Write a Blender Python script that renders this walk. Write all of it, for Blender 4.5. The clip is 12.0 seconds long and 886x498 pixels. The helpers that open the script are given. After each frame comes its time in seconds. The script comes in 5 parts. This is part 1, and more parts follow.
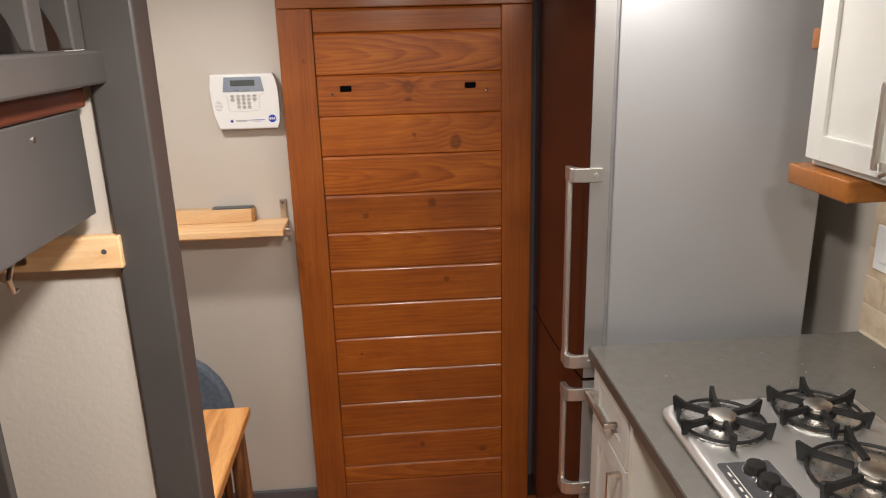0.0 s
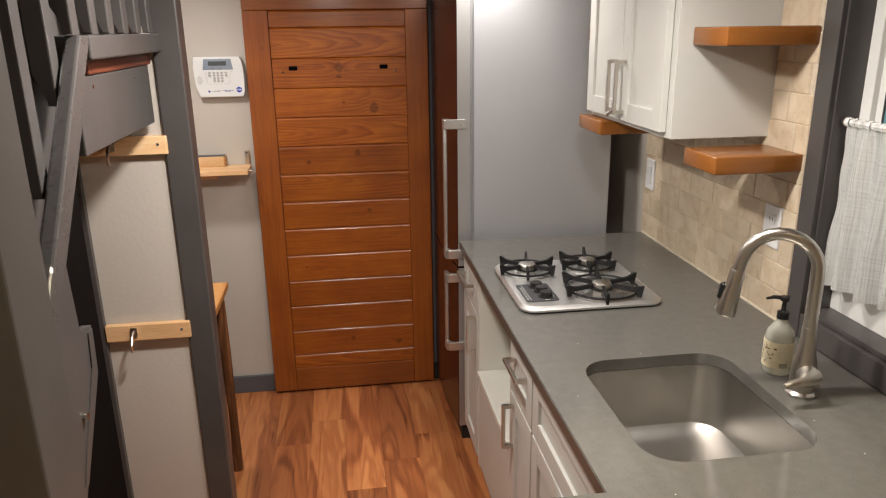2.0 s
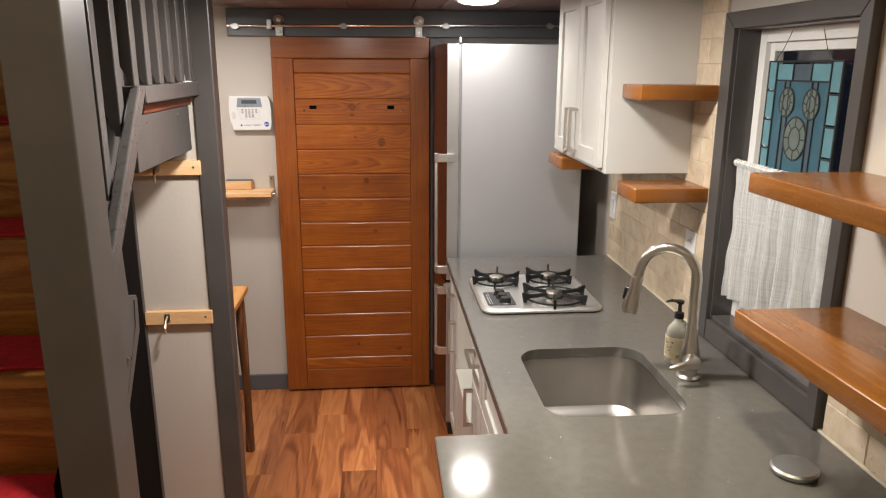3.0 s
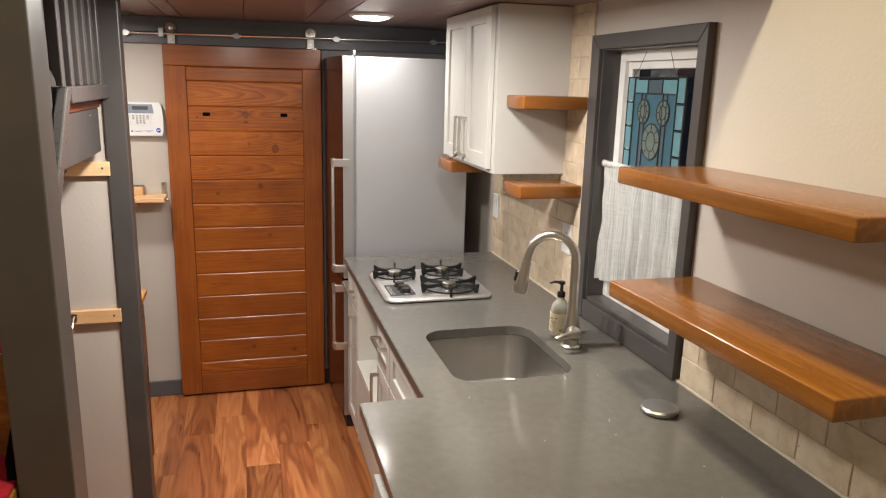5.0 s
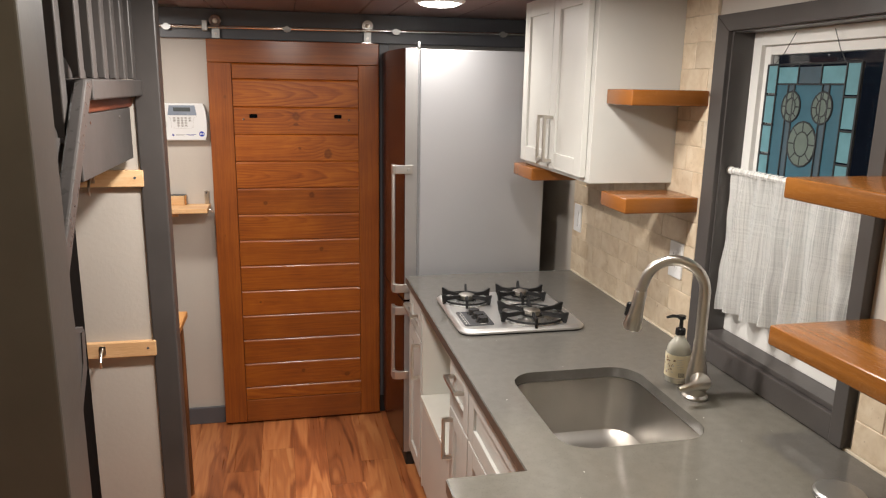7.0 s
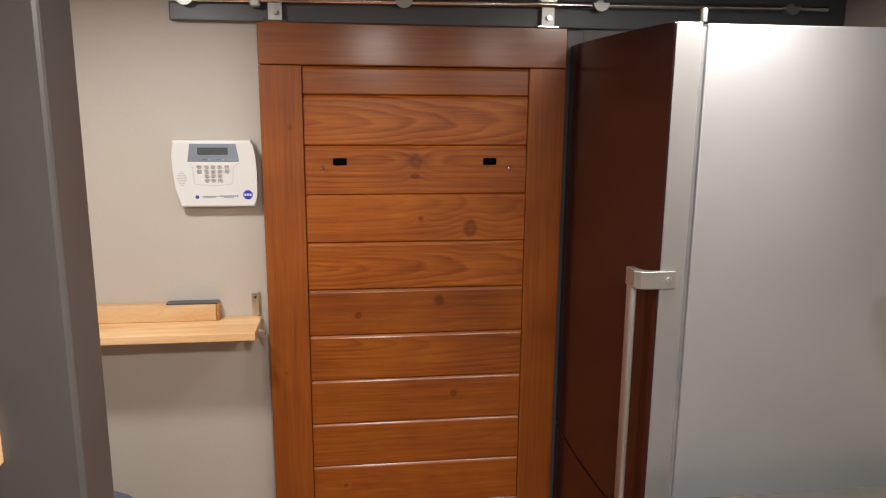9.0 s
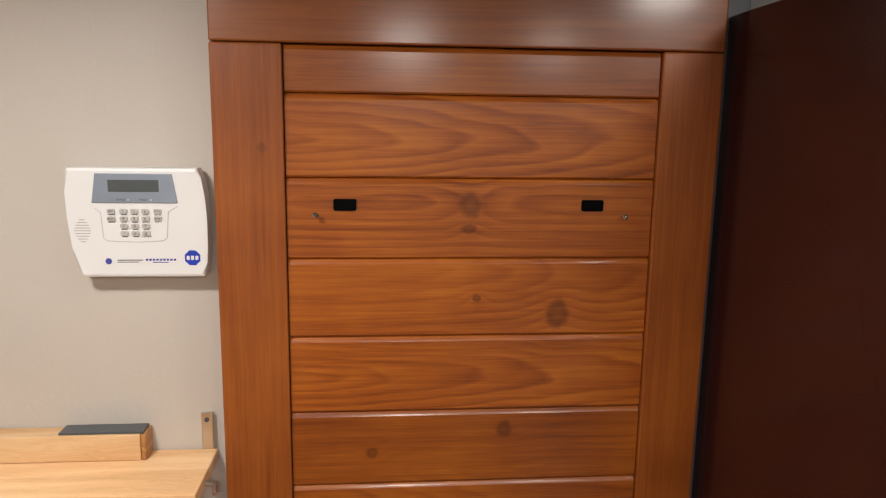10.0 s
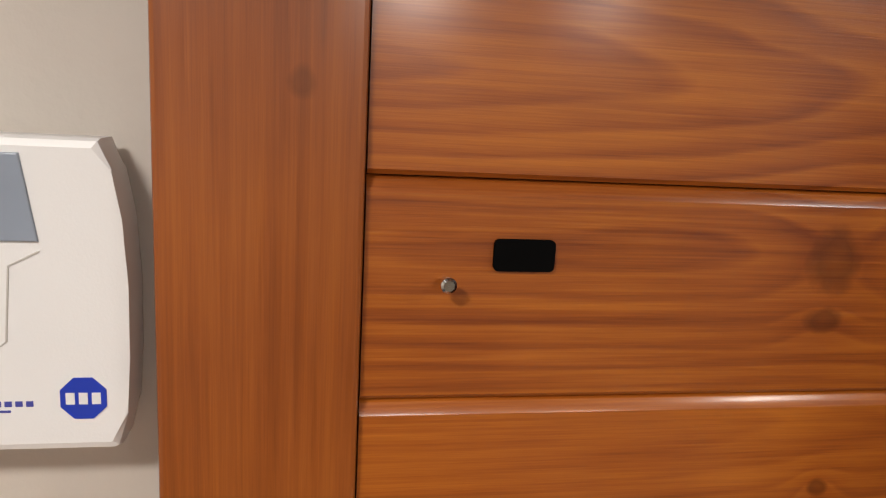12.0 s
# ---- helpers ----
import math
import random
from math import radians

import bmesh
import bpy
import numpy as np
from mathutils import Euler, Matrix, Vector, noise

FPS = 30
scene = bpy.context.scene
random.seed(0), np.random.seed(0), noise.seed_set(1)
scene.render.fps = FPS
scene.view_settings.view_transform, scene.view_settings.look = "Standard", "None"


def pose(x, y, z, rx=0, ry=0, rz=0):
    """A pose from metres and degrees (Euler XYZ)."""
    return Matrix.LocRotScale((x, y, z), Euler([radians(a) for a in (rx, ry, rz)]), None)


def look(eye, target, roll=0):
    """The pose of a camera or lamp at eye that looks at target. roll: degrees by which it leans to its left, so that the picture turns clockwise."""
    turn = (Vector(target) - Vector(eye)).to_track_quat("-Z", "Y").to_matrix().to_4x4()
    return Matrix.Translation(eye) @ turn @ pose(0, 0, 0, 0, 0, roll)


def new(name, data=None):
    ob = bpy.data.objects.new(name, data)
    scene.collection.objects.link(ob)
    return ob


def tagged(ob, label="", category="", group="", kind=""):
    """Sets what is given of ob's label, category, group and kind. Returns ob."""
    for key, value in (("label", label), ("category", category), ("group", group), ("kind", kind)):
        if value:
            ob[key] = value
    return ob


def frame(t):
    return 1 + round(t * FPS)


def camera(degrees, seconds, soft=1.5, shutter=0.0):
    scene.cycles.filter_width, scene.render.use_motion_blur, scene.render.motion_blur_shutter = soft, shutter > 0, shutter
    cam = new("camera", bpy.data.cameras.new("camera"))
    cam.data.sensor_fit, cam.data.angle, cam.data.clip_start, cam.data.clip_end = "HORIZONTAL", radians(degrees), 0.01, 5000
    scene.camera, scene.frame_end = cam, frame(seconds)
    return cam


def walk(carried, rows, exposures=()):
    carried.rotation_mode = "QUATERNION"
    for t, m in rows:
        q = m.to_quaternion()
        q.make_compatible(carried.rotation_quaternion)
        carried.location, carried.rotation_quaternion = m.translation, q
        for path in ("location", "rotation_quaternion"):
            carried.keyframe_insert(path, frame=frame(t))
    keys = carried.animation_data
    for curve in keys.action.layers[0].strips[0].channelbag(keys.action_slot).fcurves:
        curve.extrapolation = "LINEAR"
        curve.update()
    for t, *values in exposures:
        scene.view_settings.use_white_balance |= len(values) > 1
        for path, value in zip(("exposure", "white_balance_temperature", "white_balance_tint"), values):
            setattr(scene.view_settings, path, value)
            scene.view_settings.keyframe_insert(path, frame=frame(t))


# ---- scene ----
cam = camera(63.4, 12.0, soft=1.2)
PATH = [
    (0, (0.192, 0.058, 1.709), (0.325, 1.966, 1.126), -1.5),
    (0.5, (0.173, -0.135, 1.717), (0.413, 1.783, 1.203), -0.7),
    (1, (0.244, -0.404, 1.689), (0.520, 1.490, 1.108), -1.2),
    (1.5, (0.273, -0.634, 1.679), (0.604, 1.249, 1.093), -1.2),
    (2, (0.256, -0.884, 1.699), (0.517, 1.009, 1.111), -0.8),
    (2.5, (0.333, -1.147, 1.712), (0.521, 0.773, 1.182), -0),
    (2.7, (0.407, -1.239, 1.749), (0.570, 0.686, 1.232), 0.2),
    (4.3, (0.263, -1.585, 1.732), (0.609, 0.345, 1.338), 1.1),
    (4.5, (0.260, -1.590, 1.730), (0.656, 0.327, 1.320), 1.3),
    (5, (0.244, -1.569, 1.730), (0.768, 0.307, 1.279), 1.5),
    (5.5, (0.247, -1.568, 1.734), (0.838, 0.283, 1.264), 1.6),
    (6, (0.243, -1.554, 1.726), (0.843, 0.295, 1.257), 1.7),
    (6.5, (0.214, -1.472, 1.723), (0.762, 0.396, 1.266), 1.7),
    (7, (0.215, -1.141, 1.695), (0.629, 0.764, 1.251), 1),
    (7.3, (0.215, -0.901, 1.695), (0.573, 1.023, 1.280), 0.7),
    (7.5, (0.194, -0.756, 1.683), (0.511, 1.177, 1.280), 0.5),
    (7.7, (0.174, -0.587, 1.679), (0.450, 1.357, 1.295), 0.1),
    (9.5, (0.080, 0.881, 1.687), (0.310, 2.828, 1.293), 0.7),
    (9.8, (0.112, 1.105, 1.671), (0.301, 3.060, 1.295), 0.9),
    (10, (0.114, 1.246, 1.670), (0.292, 3.208, 1.321), 0.8),
    (10.5, (0.041, 1.589, 1.648), (0.256, 3.536, 1.241), 1.8),
    (11, (-0.028, 1.870, 1.634), (0.206, 3.820, 1.256), 2.3),
    (11.5, (-0.058, 1.981, 1.636), (0.177, 3.926, 1.234), 3),
    (12, (-0.052, 1.976, 1.619), (0.298, 3.908, 1.240), 3.1),
]
EXPOSURES = [(0.0, 0.0), (2.0, -0.10), (2.5, 0.0), (4.3, 0.15), (5.0, 0.15), (6.0, 0.05), (7.5, 0.05), (9.5, -0.08), (10.0, 0.0), (10.5, 0.20), (11.2, 0.15), (12.0, -0.12)]
walk(cam, [(t, look(eye, target, roll)) for t, eye, target, roll in PATH], EXPOSURES)

# ---- world, lamps, exposure ----
world = bpy.data.worlds.new("night_sky")
scene.world = world
world.use_nodes = True
world.node_tree.nodes["Background"].inputs[0].default_value = (0.02, 0.025, 0.04, 1)
world.node_tree.nodes["Background"].inputs[1].default_value = 0.3


def area_lamp(name, place, watts, size, colour):
    data = bpy.data.lights.new(name, "AREA")
    data.shape, data.size, data.energy, data.color = "DISK", size, watts, colour
    ob = new(name, data)
    ob.location = place
    return ob


WARM = (1.0, 0.94, 0.88)
LAMPS = [(0.22, 0.54), (0.81, 0.51), (0.80, 1.69), (-0.40, 1.72)]
WATTS = (20.0, 9.5, 4.8, 9.2)
for (lx, ly), watts in zip(LAMPS, WATTS):
    area_lamp("ceiling_lamp_light", (lx, ly, 1.980), watts, 0.15, WARM)
ROOM_LAMPS = [(0.55, -0.62, 3.05), (0.25, -2.4, 3.05)]
for (lx, ly, lz), watts in zip(ROOM_LAMPS, (34, 6)):
    area_lamp("room_lamp_light", (lx, ly, lz), watts, 0.16, (1.0, 0.875, 0.60))


# ---- materials ----
def material(name):
    m = bpy.data.materials.new(name)
    m.use_nodes = True
    nt = m.node_tree
    return m, nt, nt.nodes["Principled BSDF"]


def node(nt, kind, **values):
    n = nt.nodes.new(kind)
    for key, value in values.items():
        n.inputs[key.replace("_", " ")].default_value = value
    return n


def math_node(nt, op, a, b=None, clamp=False):
    n = nt.nodes.new("ShaderNodeMath")
    n.operation, n.use_clamp = op, clamp
    for i, v in enumerate((a, b)):
        if v is None:
            continue
        if isinstance(v, (int, float)):
            n.inputs[i].default_value = v
        else:
            nt.links.new(v, n.inputs[i])
    return n.outputs[0]


def ramp(nt, fac, stops):
    n = nt.nodes.new("ShaderNodeValToRGB")
    el = n.color_ramp.elements
    while len(el) < len(stops):
        el.new(0.5)
    for e, (p, c) in zip(el, stops):
        e.position, e.color = p, (*c, 1) if len(c) == 3 else c
    nt.links.new(fac, n.inputs[0])
    return n.outputs[0]


def mix(nt, fac, a, b, mode="MIX"):
    n = nt.nodes.new("ShaderNodeMix")
    n.data_type, n.blend_type = "RGBA", mode
    for sock, v in ((n.inputs[0], fac), (n.inputs[6], a), (n.inputs[7], b)):
        if isinstance(v, (int, float)):
            sock.default_value = v
        elif isinstance(v, tuple):
            sock.default_value = (*v, 1)
        else:
            nt.links.new(v, sock)
    return n.outputs[2]


def coords(nt, scale=(1, 1, 1), world_space=False, shuffle=True, wavy=None):
    """Object coordinates, shifted by a random amount per object and stretched."""
    if world_space:
        out = nt.nodes.new("ShaderNodeNewGeometry").outputs["Position"]
    else:
        out = nt.nodes.new("ShaderNodeTexCoord").outputs["Object"]
        if shuffle:
            info = nt.nodes.new("ShaderNodeObjectInfo")
            add = nt.nodes.new("ShaderNodeVectorMath")
            add.operation = "MULTIPLY_ADD"
            add.inputs[1].default_value = (17.3, 23.1, 31.7)
            nt.links.new(info.outputs["Random"], add.inputs[0])
            nt.links.new(out, add.inputs[2])
            out = add.outputs[0]
    if wavy:
        n = node(nt, "ShaderNodeTexNoise", Scale=7.0, Detail=2.0)
        nt.links.new(out, n.inputs["Vector"])
        off = nt.nodes.new("ShaderNodeVectorMath")
        off.operation = "MULTIPLY_ADD"
        off.inputs[1].default_value = wavy
        nt.links.new(n.outputs["Color"], off.inputs[0])
        nt.links.new(out, off.inputs[2])
        out = off.outputs[0]
    mp = nt.nodes.new("ShaderNodeMapping")
    mp.inputs["Scale"].default_value = scale
    nt.links.new(out, mp.inputs[0])
    return mp.outputs[0]


def noise_tex(nt, vec, scale, detail=4, rough=0.55, distortion=0.0):
    n = node(nt, "ShaderNodeTexNoise", Scale=scale, Detail=detail, Roughness=rough, Distortion=distortion)
    nt.links.new(vec, n.inputs["Vector"])
    return n.outputs["Fac"]


def bump(nt, bsdf, height, strength, distance=0.002):
    b = node(nt, "ShaderNodeBump", Strength=strength, Distance=distance)
    nt.links.new(height, b.inputs["Height"])
    nt.links.new(b.outputs[0], bsdf.inputs["Normal"])


def plain(name, colour, rough=0.5, metal=0.0, vary=0.12, scale=9.0, bumpy=0.0, bump_scale=220.0, coat=0.0):
    """Paint, plastic or metal with soft mottling, uneven gloss and fine relief."""
    m, nt, b = material(name)
    vec = coords(nt, world_space=True)
    soft = noise_tex(nt, vec, scale, 5)
    dark = tuple(c * (1 - vary) for c in colour)
    lite = tuple(min(1, c * (1 + vary)) for c in colour)
    nt.links.new(ramp(nt, soft, [(0.3, dark), (0.7, lite)]), b.inputs["Base Color"])
    r = ramp(nt, noise_tex(nt, vec, scale * 4, 6), [(0.3, (rough * 0.95,) * 3), (0.7, (min(1, rough * 1.06),) * 3)])
    nt.links.new(r, b.inputs["Roughness"])
    b.inputs["Metallic"].default_value = metal
    b.inputs["Coat Weight"].default_value = coat
    if bumpy:
        bump(nt, b, noise_tex(nt, vec, bump_scale, 3), bumpy, 0.001)
    return m


def brushed(name, colour, axis, rough=0.28):
    """Brushed metal with streaks along one axis."""
    m, nt, b = material(name)
    s = [1500.0, 1500.0, 1500.0]
    s[axis] = 9.0
    vec = coords(nt, tuple(s), world_space=True)
    streak = noise_tex(nt, vec, 1.0, 3)
    nt.links.new(ramp(nt, streak, [(0.3, tuple(c * 0.96 for c in colour)), (0.7, tuple(min(1, c * 1.03) for c in colour))]), b.inputs["Base Color"])
    nt.links.new(ramp(nt, streak, [(0.3, (rough * 0.8,) * 3), (0.7, (rough * 1.25,) * 3)]), b.inputs["Roughness"])
    b.inputs["Metallic"].default_value = 1.0
    bump(nt, b, streak, 0.015, 0.0003)
    return m


def wood(name, axis, dark, mid, lite, rough=0.42, cross=16.0, rings=10.0, coat=0.0, along=1.6, figure=(0.24, 0.50, 0.12, 0.40)):
    """Stained wood: growth rings as contours of a stretched noise, and fine pores along the grain."""
    m, nt, b = material(name)
    s = [cross, cross, cross]
    s[axis] = along
    vec = coords(nt, tuple(s))
    field = noise_tex(nt, vec, 0.55, 2, 0.45, 0.3)
    ring = math_node(nt, "SINE", math_node(nt, "MULTIPLY", field, rings * 6.283))
    ring = math_node(nt, "MULTIPLY_ADD", ring, 0.5)
    ring.node.inputs[2].default_value = 0.5
    ring = math_node(nt, "POWER", ring, 2.2)
    wave = [0.035] * 3
    wave[axis] = 0.0
    s2 = [cross * 55] * 3
    s2[axis] = along * 11
    pore = noise_tex(nt, coords(nt, tuple(s2), wavy=wave), 1.0, 4, 0.65)
    s3 = [cross * 12] * 3
    s3[axis] = along * 3.2
    band = noise_tex(nt, coords(nt, tuple(s3), wavy=wave), 1.0, 3, 0.6)
    cloud = noise_tex(nt, vec, 0.4, 3)
    f = math_node(nt, "ADD", math_node(nt, "MULTIPLY", ring, figure[0]), math_node(nt, "MULTIPLY", pore, figure[1]))
    f = math_node(nt, "ADD", f, math_node(nt, "MULTIPLY", cloud, figure[2]))
    f = math_node(nt, "ADD", f, math_node(nt, "MULTIPLY", band, figure[3]))
    mean = 0.37 * figure[0] + 0.5 * sum(figure[1:])
    col = ramp(nt, f, [(mean - 0.20, dark), (mean, mid), (mean + 0.21, lite)])
    info = nt.nodes.new("ShaderNodeObjectInfo").outputs["Random"]
    hsv = nt.nodes.new("ShaderNodeHueSaturation")
    nt.links.new(math_node(nt, "ADD", math_node(nt, "MULTIPLY", info, 0.3), 0.86), hsv.inputs["Value"])
    nt.links.new(col, hsv.inputs["Color"])
    col = hsv.outputs[0]
    nt.links.new(col, b.inputs["Base Color"])
    nt.links.new(ramp(nt, pore, [(0.3, (rough * 0.85,) * 3), (0.7, (rough * 1.25,) * 3)]), b.inputs["Roughness"])
    b.inputs["Coat Weight"].default_value, b.inputs["Coat Roughness"].default_value = coat, 0.25
    b.inputs["Specular IOR Level"].default_value = 0.32
    bump(nt, b, f, 0.12, 0.001)
    return m


def flat_sawn(name, axis, dark, mid, lite, rough=0.40, spacing=0.0125, knots=(), coat=0.65, gentle=1.0, core_depth=1.0):
    """Stained flat-sawn pine: nested arches where the growth rings meet the board, bent round the knots, with fine dashes along the grain."""
    m, nt, b = material(name)
    pos = nt.nodes.new("ShaderNodeNewGeometry").outputs["Position"]
    own = nt.nodes.new("ShaderNodeTexCoord").outputs["Object"]
    info = nt.nodes.new("ShaderNodeObjectInfo").outputs["Random"]

    def chance(k):
        return math_node(nt, "FRACT", math_node(nt, "MULTIPLY", info, k))

    def split(v):
        n = nt.nodes.new("ShaderNodeSeparateXYZ")
        nt.links.new(v, n.inputs[0])
        return n.outputs[axis], n.outputs[2 if axis == 0 else 0]
    along, across = split(own)
    s1 = [9.0] * 3
    s1[axis] = 2.2
    wob = math_node(nt, "SUBTRACT", noise_tex(nt, coords(nt, tuple(s1)), 1.0, 3, 0.5), 0.5)
    s2 = [34.0] * 3
    s2[axis] = 9.0
    wob2 = math_node(nt, "SUBTRACT", noise_tex(nt, coords(nt, tuple(s2)), 1.0, 2, 0.5), 0.5)
    off = math_node(nt, "MULTIPLY", math_node(nt, "SUBTRACT", chance(5.7), 0.5), 0.10)
    t = math_node(nt, "ADD", math_node(nt, "SUBTRACT", across, off), math_node(nt, "MULTIPLY", wob, 0.030))
    tilt = math_node(nt, "MULTIPLY", math_node(nt, "SUBTRACT", chance(11.3), 0.5), 0.30)
    deep = math_node(nt, "ADD", math_node(nt, "MULTIPLY", along, tilt), math_node(nt, "ADD", math_node(nt, "MULTIPLY", chance(3.1), 0.03), 0.022))
    deep = math_node(nt, "ADD", deep, math_node(nt, "MULTIPLY", wob, 0.055))
    rad = math_node(nt, "SQRT", math_node(nt, "ADD", math_node(nt, "MULTIPLY", t, t), math_node(nt, "MULTIPLY", deep, deep)))
    rad = math_node(nt, "ADD", rad, math_node(nt, "MULTIPLY", wob2, 0.0045))
    total = None
    if knots:
        sep = nt.nodes.new("ShaderNodeSeparateXYZ")
        nt.links.new(pos, sep.inputs[0])
        for kx, kz, rx, rz in knots:
            dx = math_node(nt, "DIVIDE", math_node(nt, "SUBTRACT", sep.outputs[0], kx), rx)
            dz = math_node(nt, "DIVIDE", math_node(nt, "SUBTRACT", sep.outputs[2], kz), rz)
            d = math_node(nt, "SQRT", math_node(nt, "ADD", math_node(nt, "MULTIPLY", dx, dx), math_node(nt, "MULTIPLY", dz, dz)))
            total = d if total is None else math_node(nt, "MINIMUM", total, d)
        swell = math_node(nt, "POWER", 2.718, math_node(nt, "MULTIPLY", math_node(nt, "MULTIPLY", total, total), -0.16))
        rad = math_node(nt, "ADD", rad, math_node(nt, "MULTIPLY", swell, 0.014))
    saw = math_node(nt, "FRACT", math_node(nt, "DIVIDE", rad, spacing))
    ring = ramp(nt, saw, [(0.0, (0.35,) * 3), (0.12, (1.0,) * 3), (0.55, (0.62,) * 3), (0.9, (0.0,) * 3), (1.0, (0.35,) * 3)])
    s3 = [620.0] * 3
    s3[axis] = 11.0
    dash = noise_tex(nt, coords(nt, tuple(s3)), 1.0, 3, 0.7)
    s4 = [130.0] * 3
    s4[axis] = 3.5
    band = noise_tex(nt, coords(nt, tuple(s4)), 1.0, 4, 0.65)
    cloud = noise_tex(nt, coords(nt, (5, 5, 5)), 1.0, 3)
    # the rings show strongly in some places and fade into plain streaks in others
    show = ramp(nt, noise_tex(nt, coords(nt, tuple(v * 0.6 for v in s1)), 1.0, 2), [(0.40, (0.03 * gentle,) * 3), (0.66, (0.24 * gentle,) * 3)])
    bold = math_node(nt, "ADD", math_node(nt, "MULTIPLY", math_node(nt, "GREATER_THAN", chance(13.7), 0.55), 0.75), 0.30)
    f = math_node(nt, "MULTIPLY", math_node(nt, "MULTIPLY", math_node(nt, "SUBTRACT", ring, 0.45), show), bold)
    for tex, w in ((dash, 0.42 * gentle), (band, 0.50), (cloud, 0.40)):
        f = math_node(nt, "ADD", f, math_node(nt, "MULTIPLY", math_node(nt, "SUBTRACT", tex, 0.5), w))
    f = math_node(nt, "ADD", f, 0.5)
    col = ramp(nt, f, [(0.28, dark), (0.5, mid), (0.72, lite)])
    hsv = nt.nodes.new("ShaderNodeHueSaturation")
    nt.links.new(math_node(nt, "ADD", math_node(nt, "MULTIPLY", chance(1.0), 0.26), 0.88), hsv.inputs["Value"])
    nt.links.new(col, hsv.inputs["Color"])
    col = hsv.outputs[0]
    if knots:
        d = math_node(nt, "ADD", total, math_node(nt, "MULTIPLY", math_node(nt, "SUBTRACT", noise_tex(nt, pos, 55, 3), 0.5), 0.8))
        d = math_node(nt, "MULTIPLY", d, 0.5)
        core = ramp(nt, d, [(0.0, (0.48,) * 3), (0.34, (0.62,) * 3), (0.46, (0.38,) * 3), (0.60, (0.0,) * 3)])
        col = mix(nt, math_node(nt, "MULTIPLY", core, core_depth), col, tuple(c * 0.42 for c in dark))
    nt.links.new(col, b.inputs["Base Color"])
    nt.links.new(ramp(nt, dash, [(0.3, (rough * 0.85,) * 3), (0.7, (rough * 1.25,) * 3)]), b.inputs["Roughness"])
    b.inputs["Coat Weight"].default_value, b.inputs["Coat Roughness"].default_value = coat, 0.20
    b.inputs["Specular IOR Level"].default_value = 0.35
    bump(nt, b, math_node(nt, "ADD", f, math_node(nt, "MULTIPLY", dash, 0.5)), 0.14, 0.001)
    return m


def tile_stone():
    """Tumbled travertine: cream clouds, small pits, each piece a little different."""
    m, nt, b = material("travertine")
    vec = coords(nt)
    cloud = noise_tex(nt, vec, 14, 6, 0.6, 0.6)
    col = ramp(nt, cloud, [(0.26, (0.47, 0.35, 0.225)), (0.5, (0.615, 0.50, 0.36)), (0.76, (0.72, 0.62, 0.48))])
    pits = noise_tex(nt, vec, 75, 4, 0.6)
    pit = ramp(nt, pits, [(0.66, (0, 0, 0)), (0.74, (0.8, 0.8, 0.8))])
    col = mix(nt, pit, col, (0.24, 0.15, 0.085))
    hsv = nt.nodes.new("ShaderNodeHueSaturation")
    info = nt.nodes.new("ShaderNodeObjectInfo").outputs["Random"]
    nt.links.new(math_node(nt, "ADD", math_node(nt, "MULTIPLY", info, 0.16), 0.92), hsv.inputs["Value"])
    nt.links.new(col, hsv.inputs["Color"])
    nt.links.new(hsv.outputs[0], b.inputs["Base Color"])
    b.inputs["Roughness"].default_value = 0.42
    bump(nt, b, math_node(nt, "SUBTRACT", cloud, pit), 0.35, 0.002)
    return m


def quartz():
    """Grey quartz worktop with pale and dark flecks under a polish."""
    m, nt, b = material("grey_quartz")
    vec = coords(nt, world_space=True)
    base = ramp(nt, noise_tex(nt, vec, 35, 6), [(0.3, (0.116, 0.109, 0.098)), (0.7, (0.131, 0.124, 0.112))])
    v = node(nt, "ShaderNodeTexVoronoi", Scale=46.0)
    nt.links.new(vec, v.inputs["Vector"])
    keep = math_node(nt, "GREATER_THAN", noise_tex(nt, vec, 23, 1), 0.62)
    fleck = math_node(nt, "MULTIPLY", math_node(nt, "LESS_THAN", v.outputs["Distance"], 0.065), keep)
    base = mix(nt, fleck, base, (0.6, 0.6, 0.57))
    v2 = node(nt, "ShaderNodeTexVoronoi", Scale=190.0)
    nt.links.new(vec, v2.inputs["Vector"])
    base = mix(nt, math_node(nt, "MULTIPLY", math_node(nt, "LESS_THAN", v2.outputs["Distance"], 0.22), 0.4), base, (0.07, 0.068, 0.062))
    nt.links.new(base, b.inputs["Base Color"])
    r = ramp(nt, noise_tex(nt, vec, 7, 6, 0.65), [(0.3, (0.10,) * 3), (0.75, (0.17,) * 3)])
    nt.links.new(r, b.inputs["Roughness"])
    b.inputs["Specular IOR Level"].default_value = 0.34
    return m


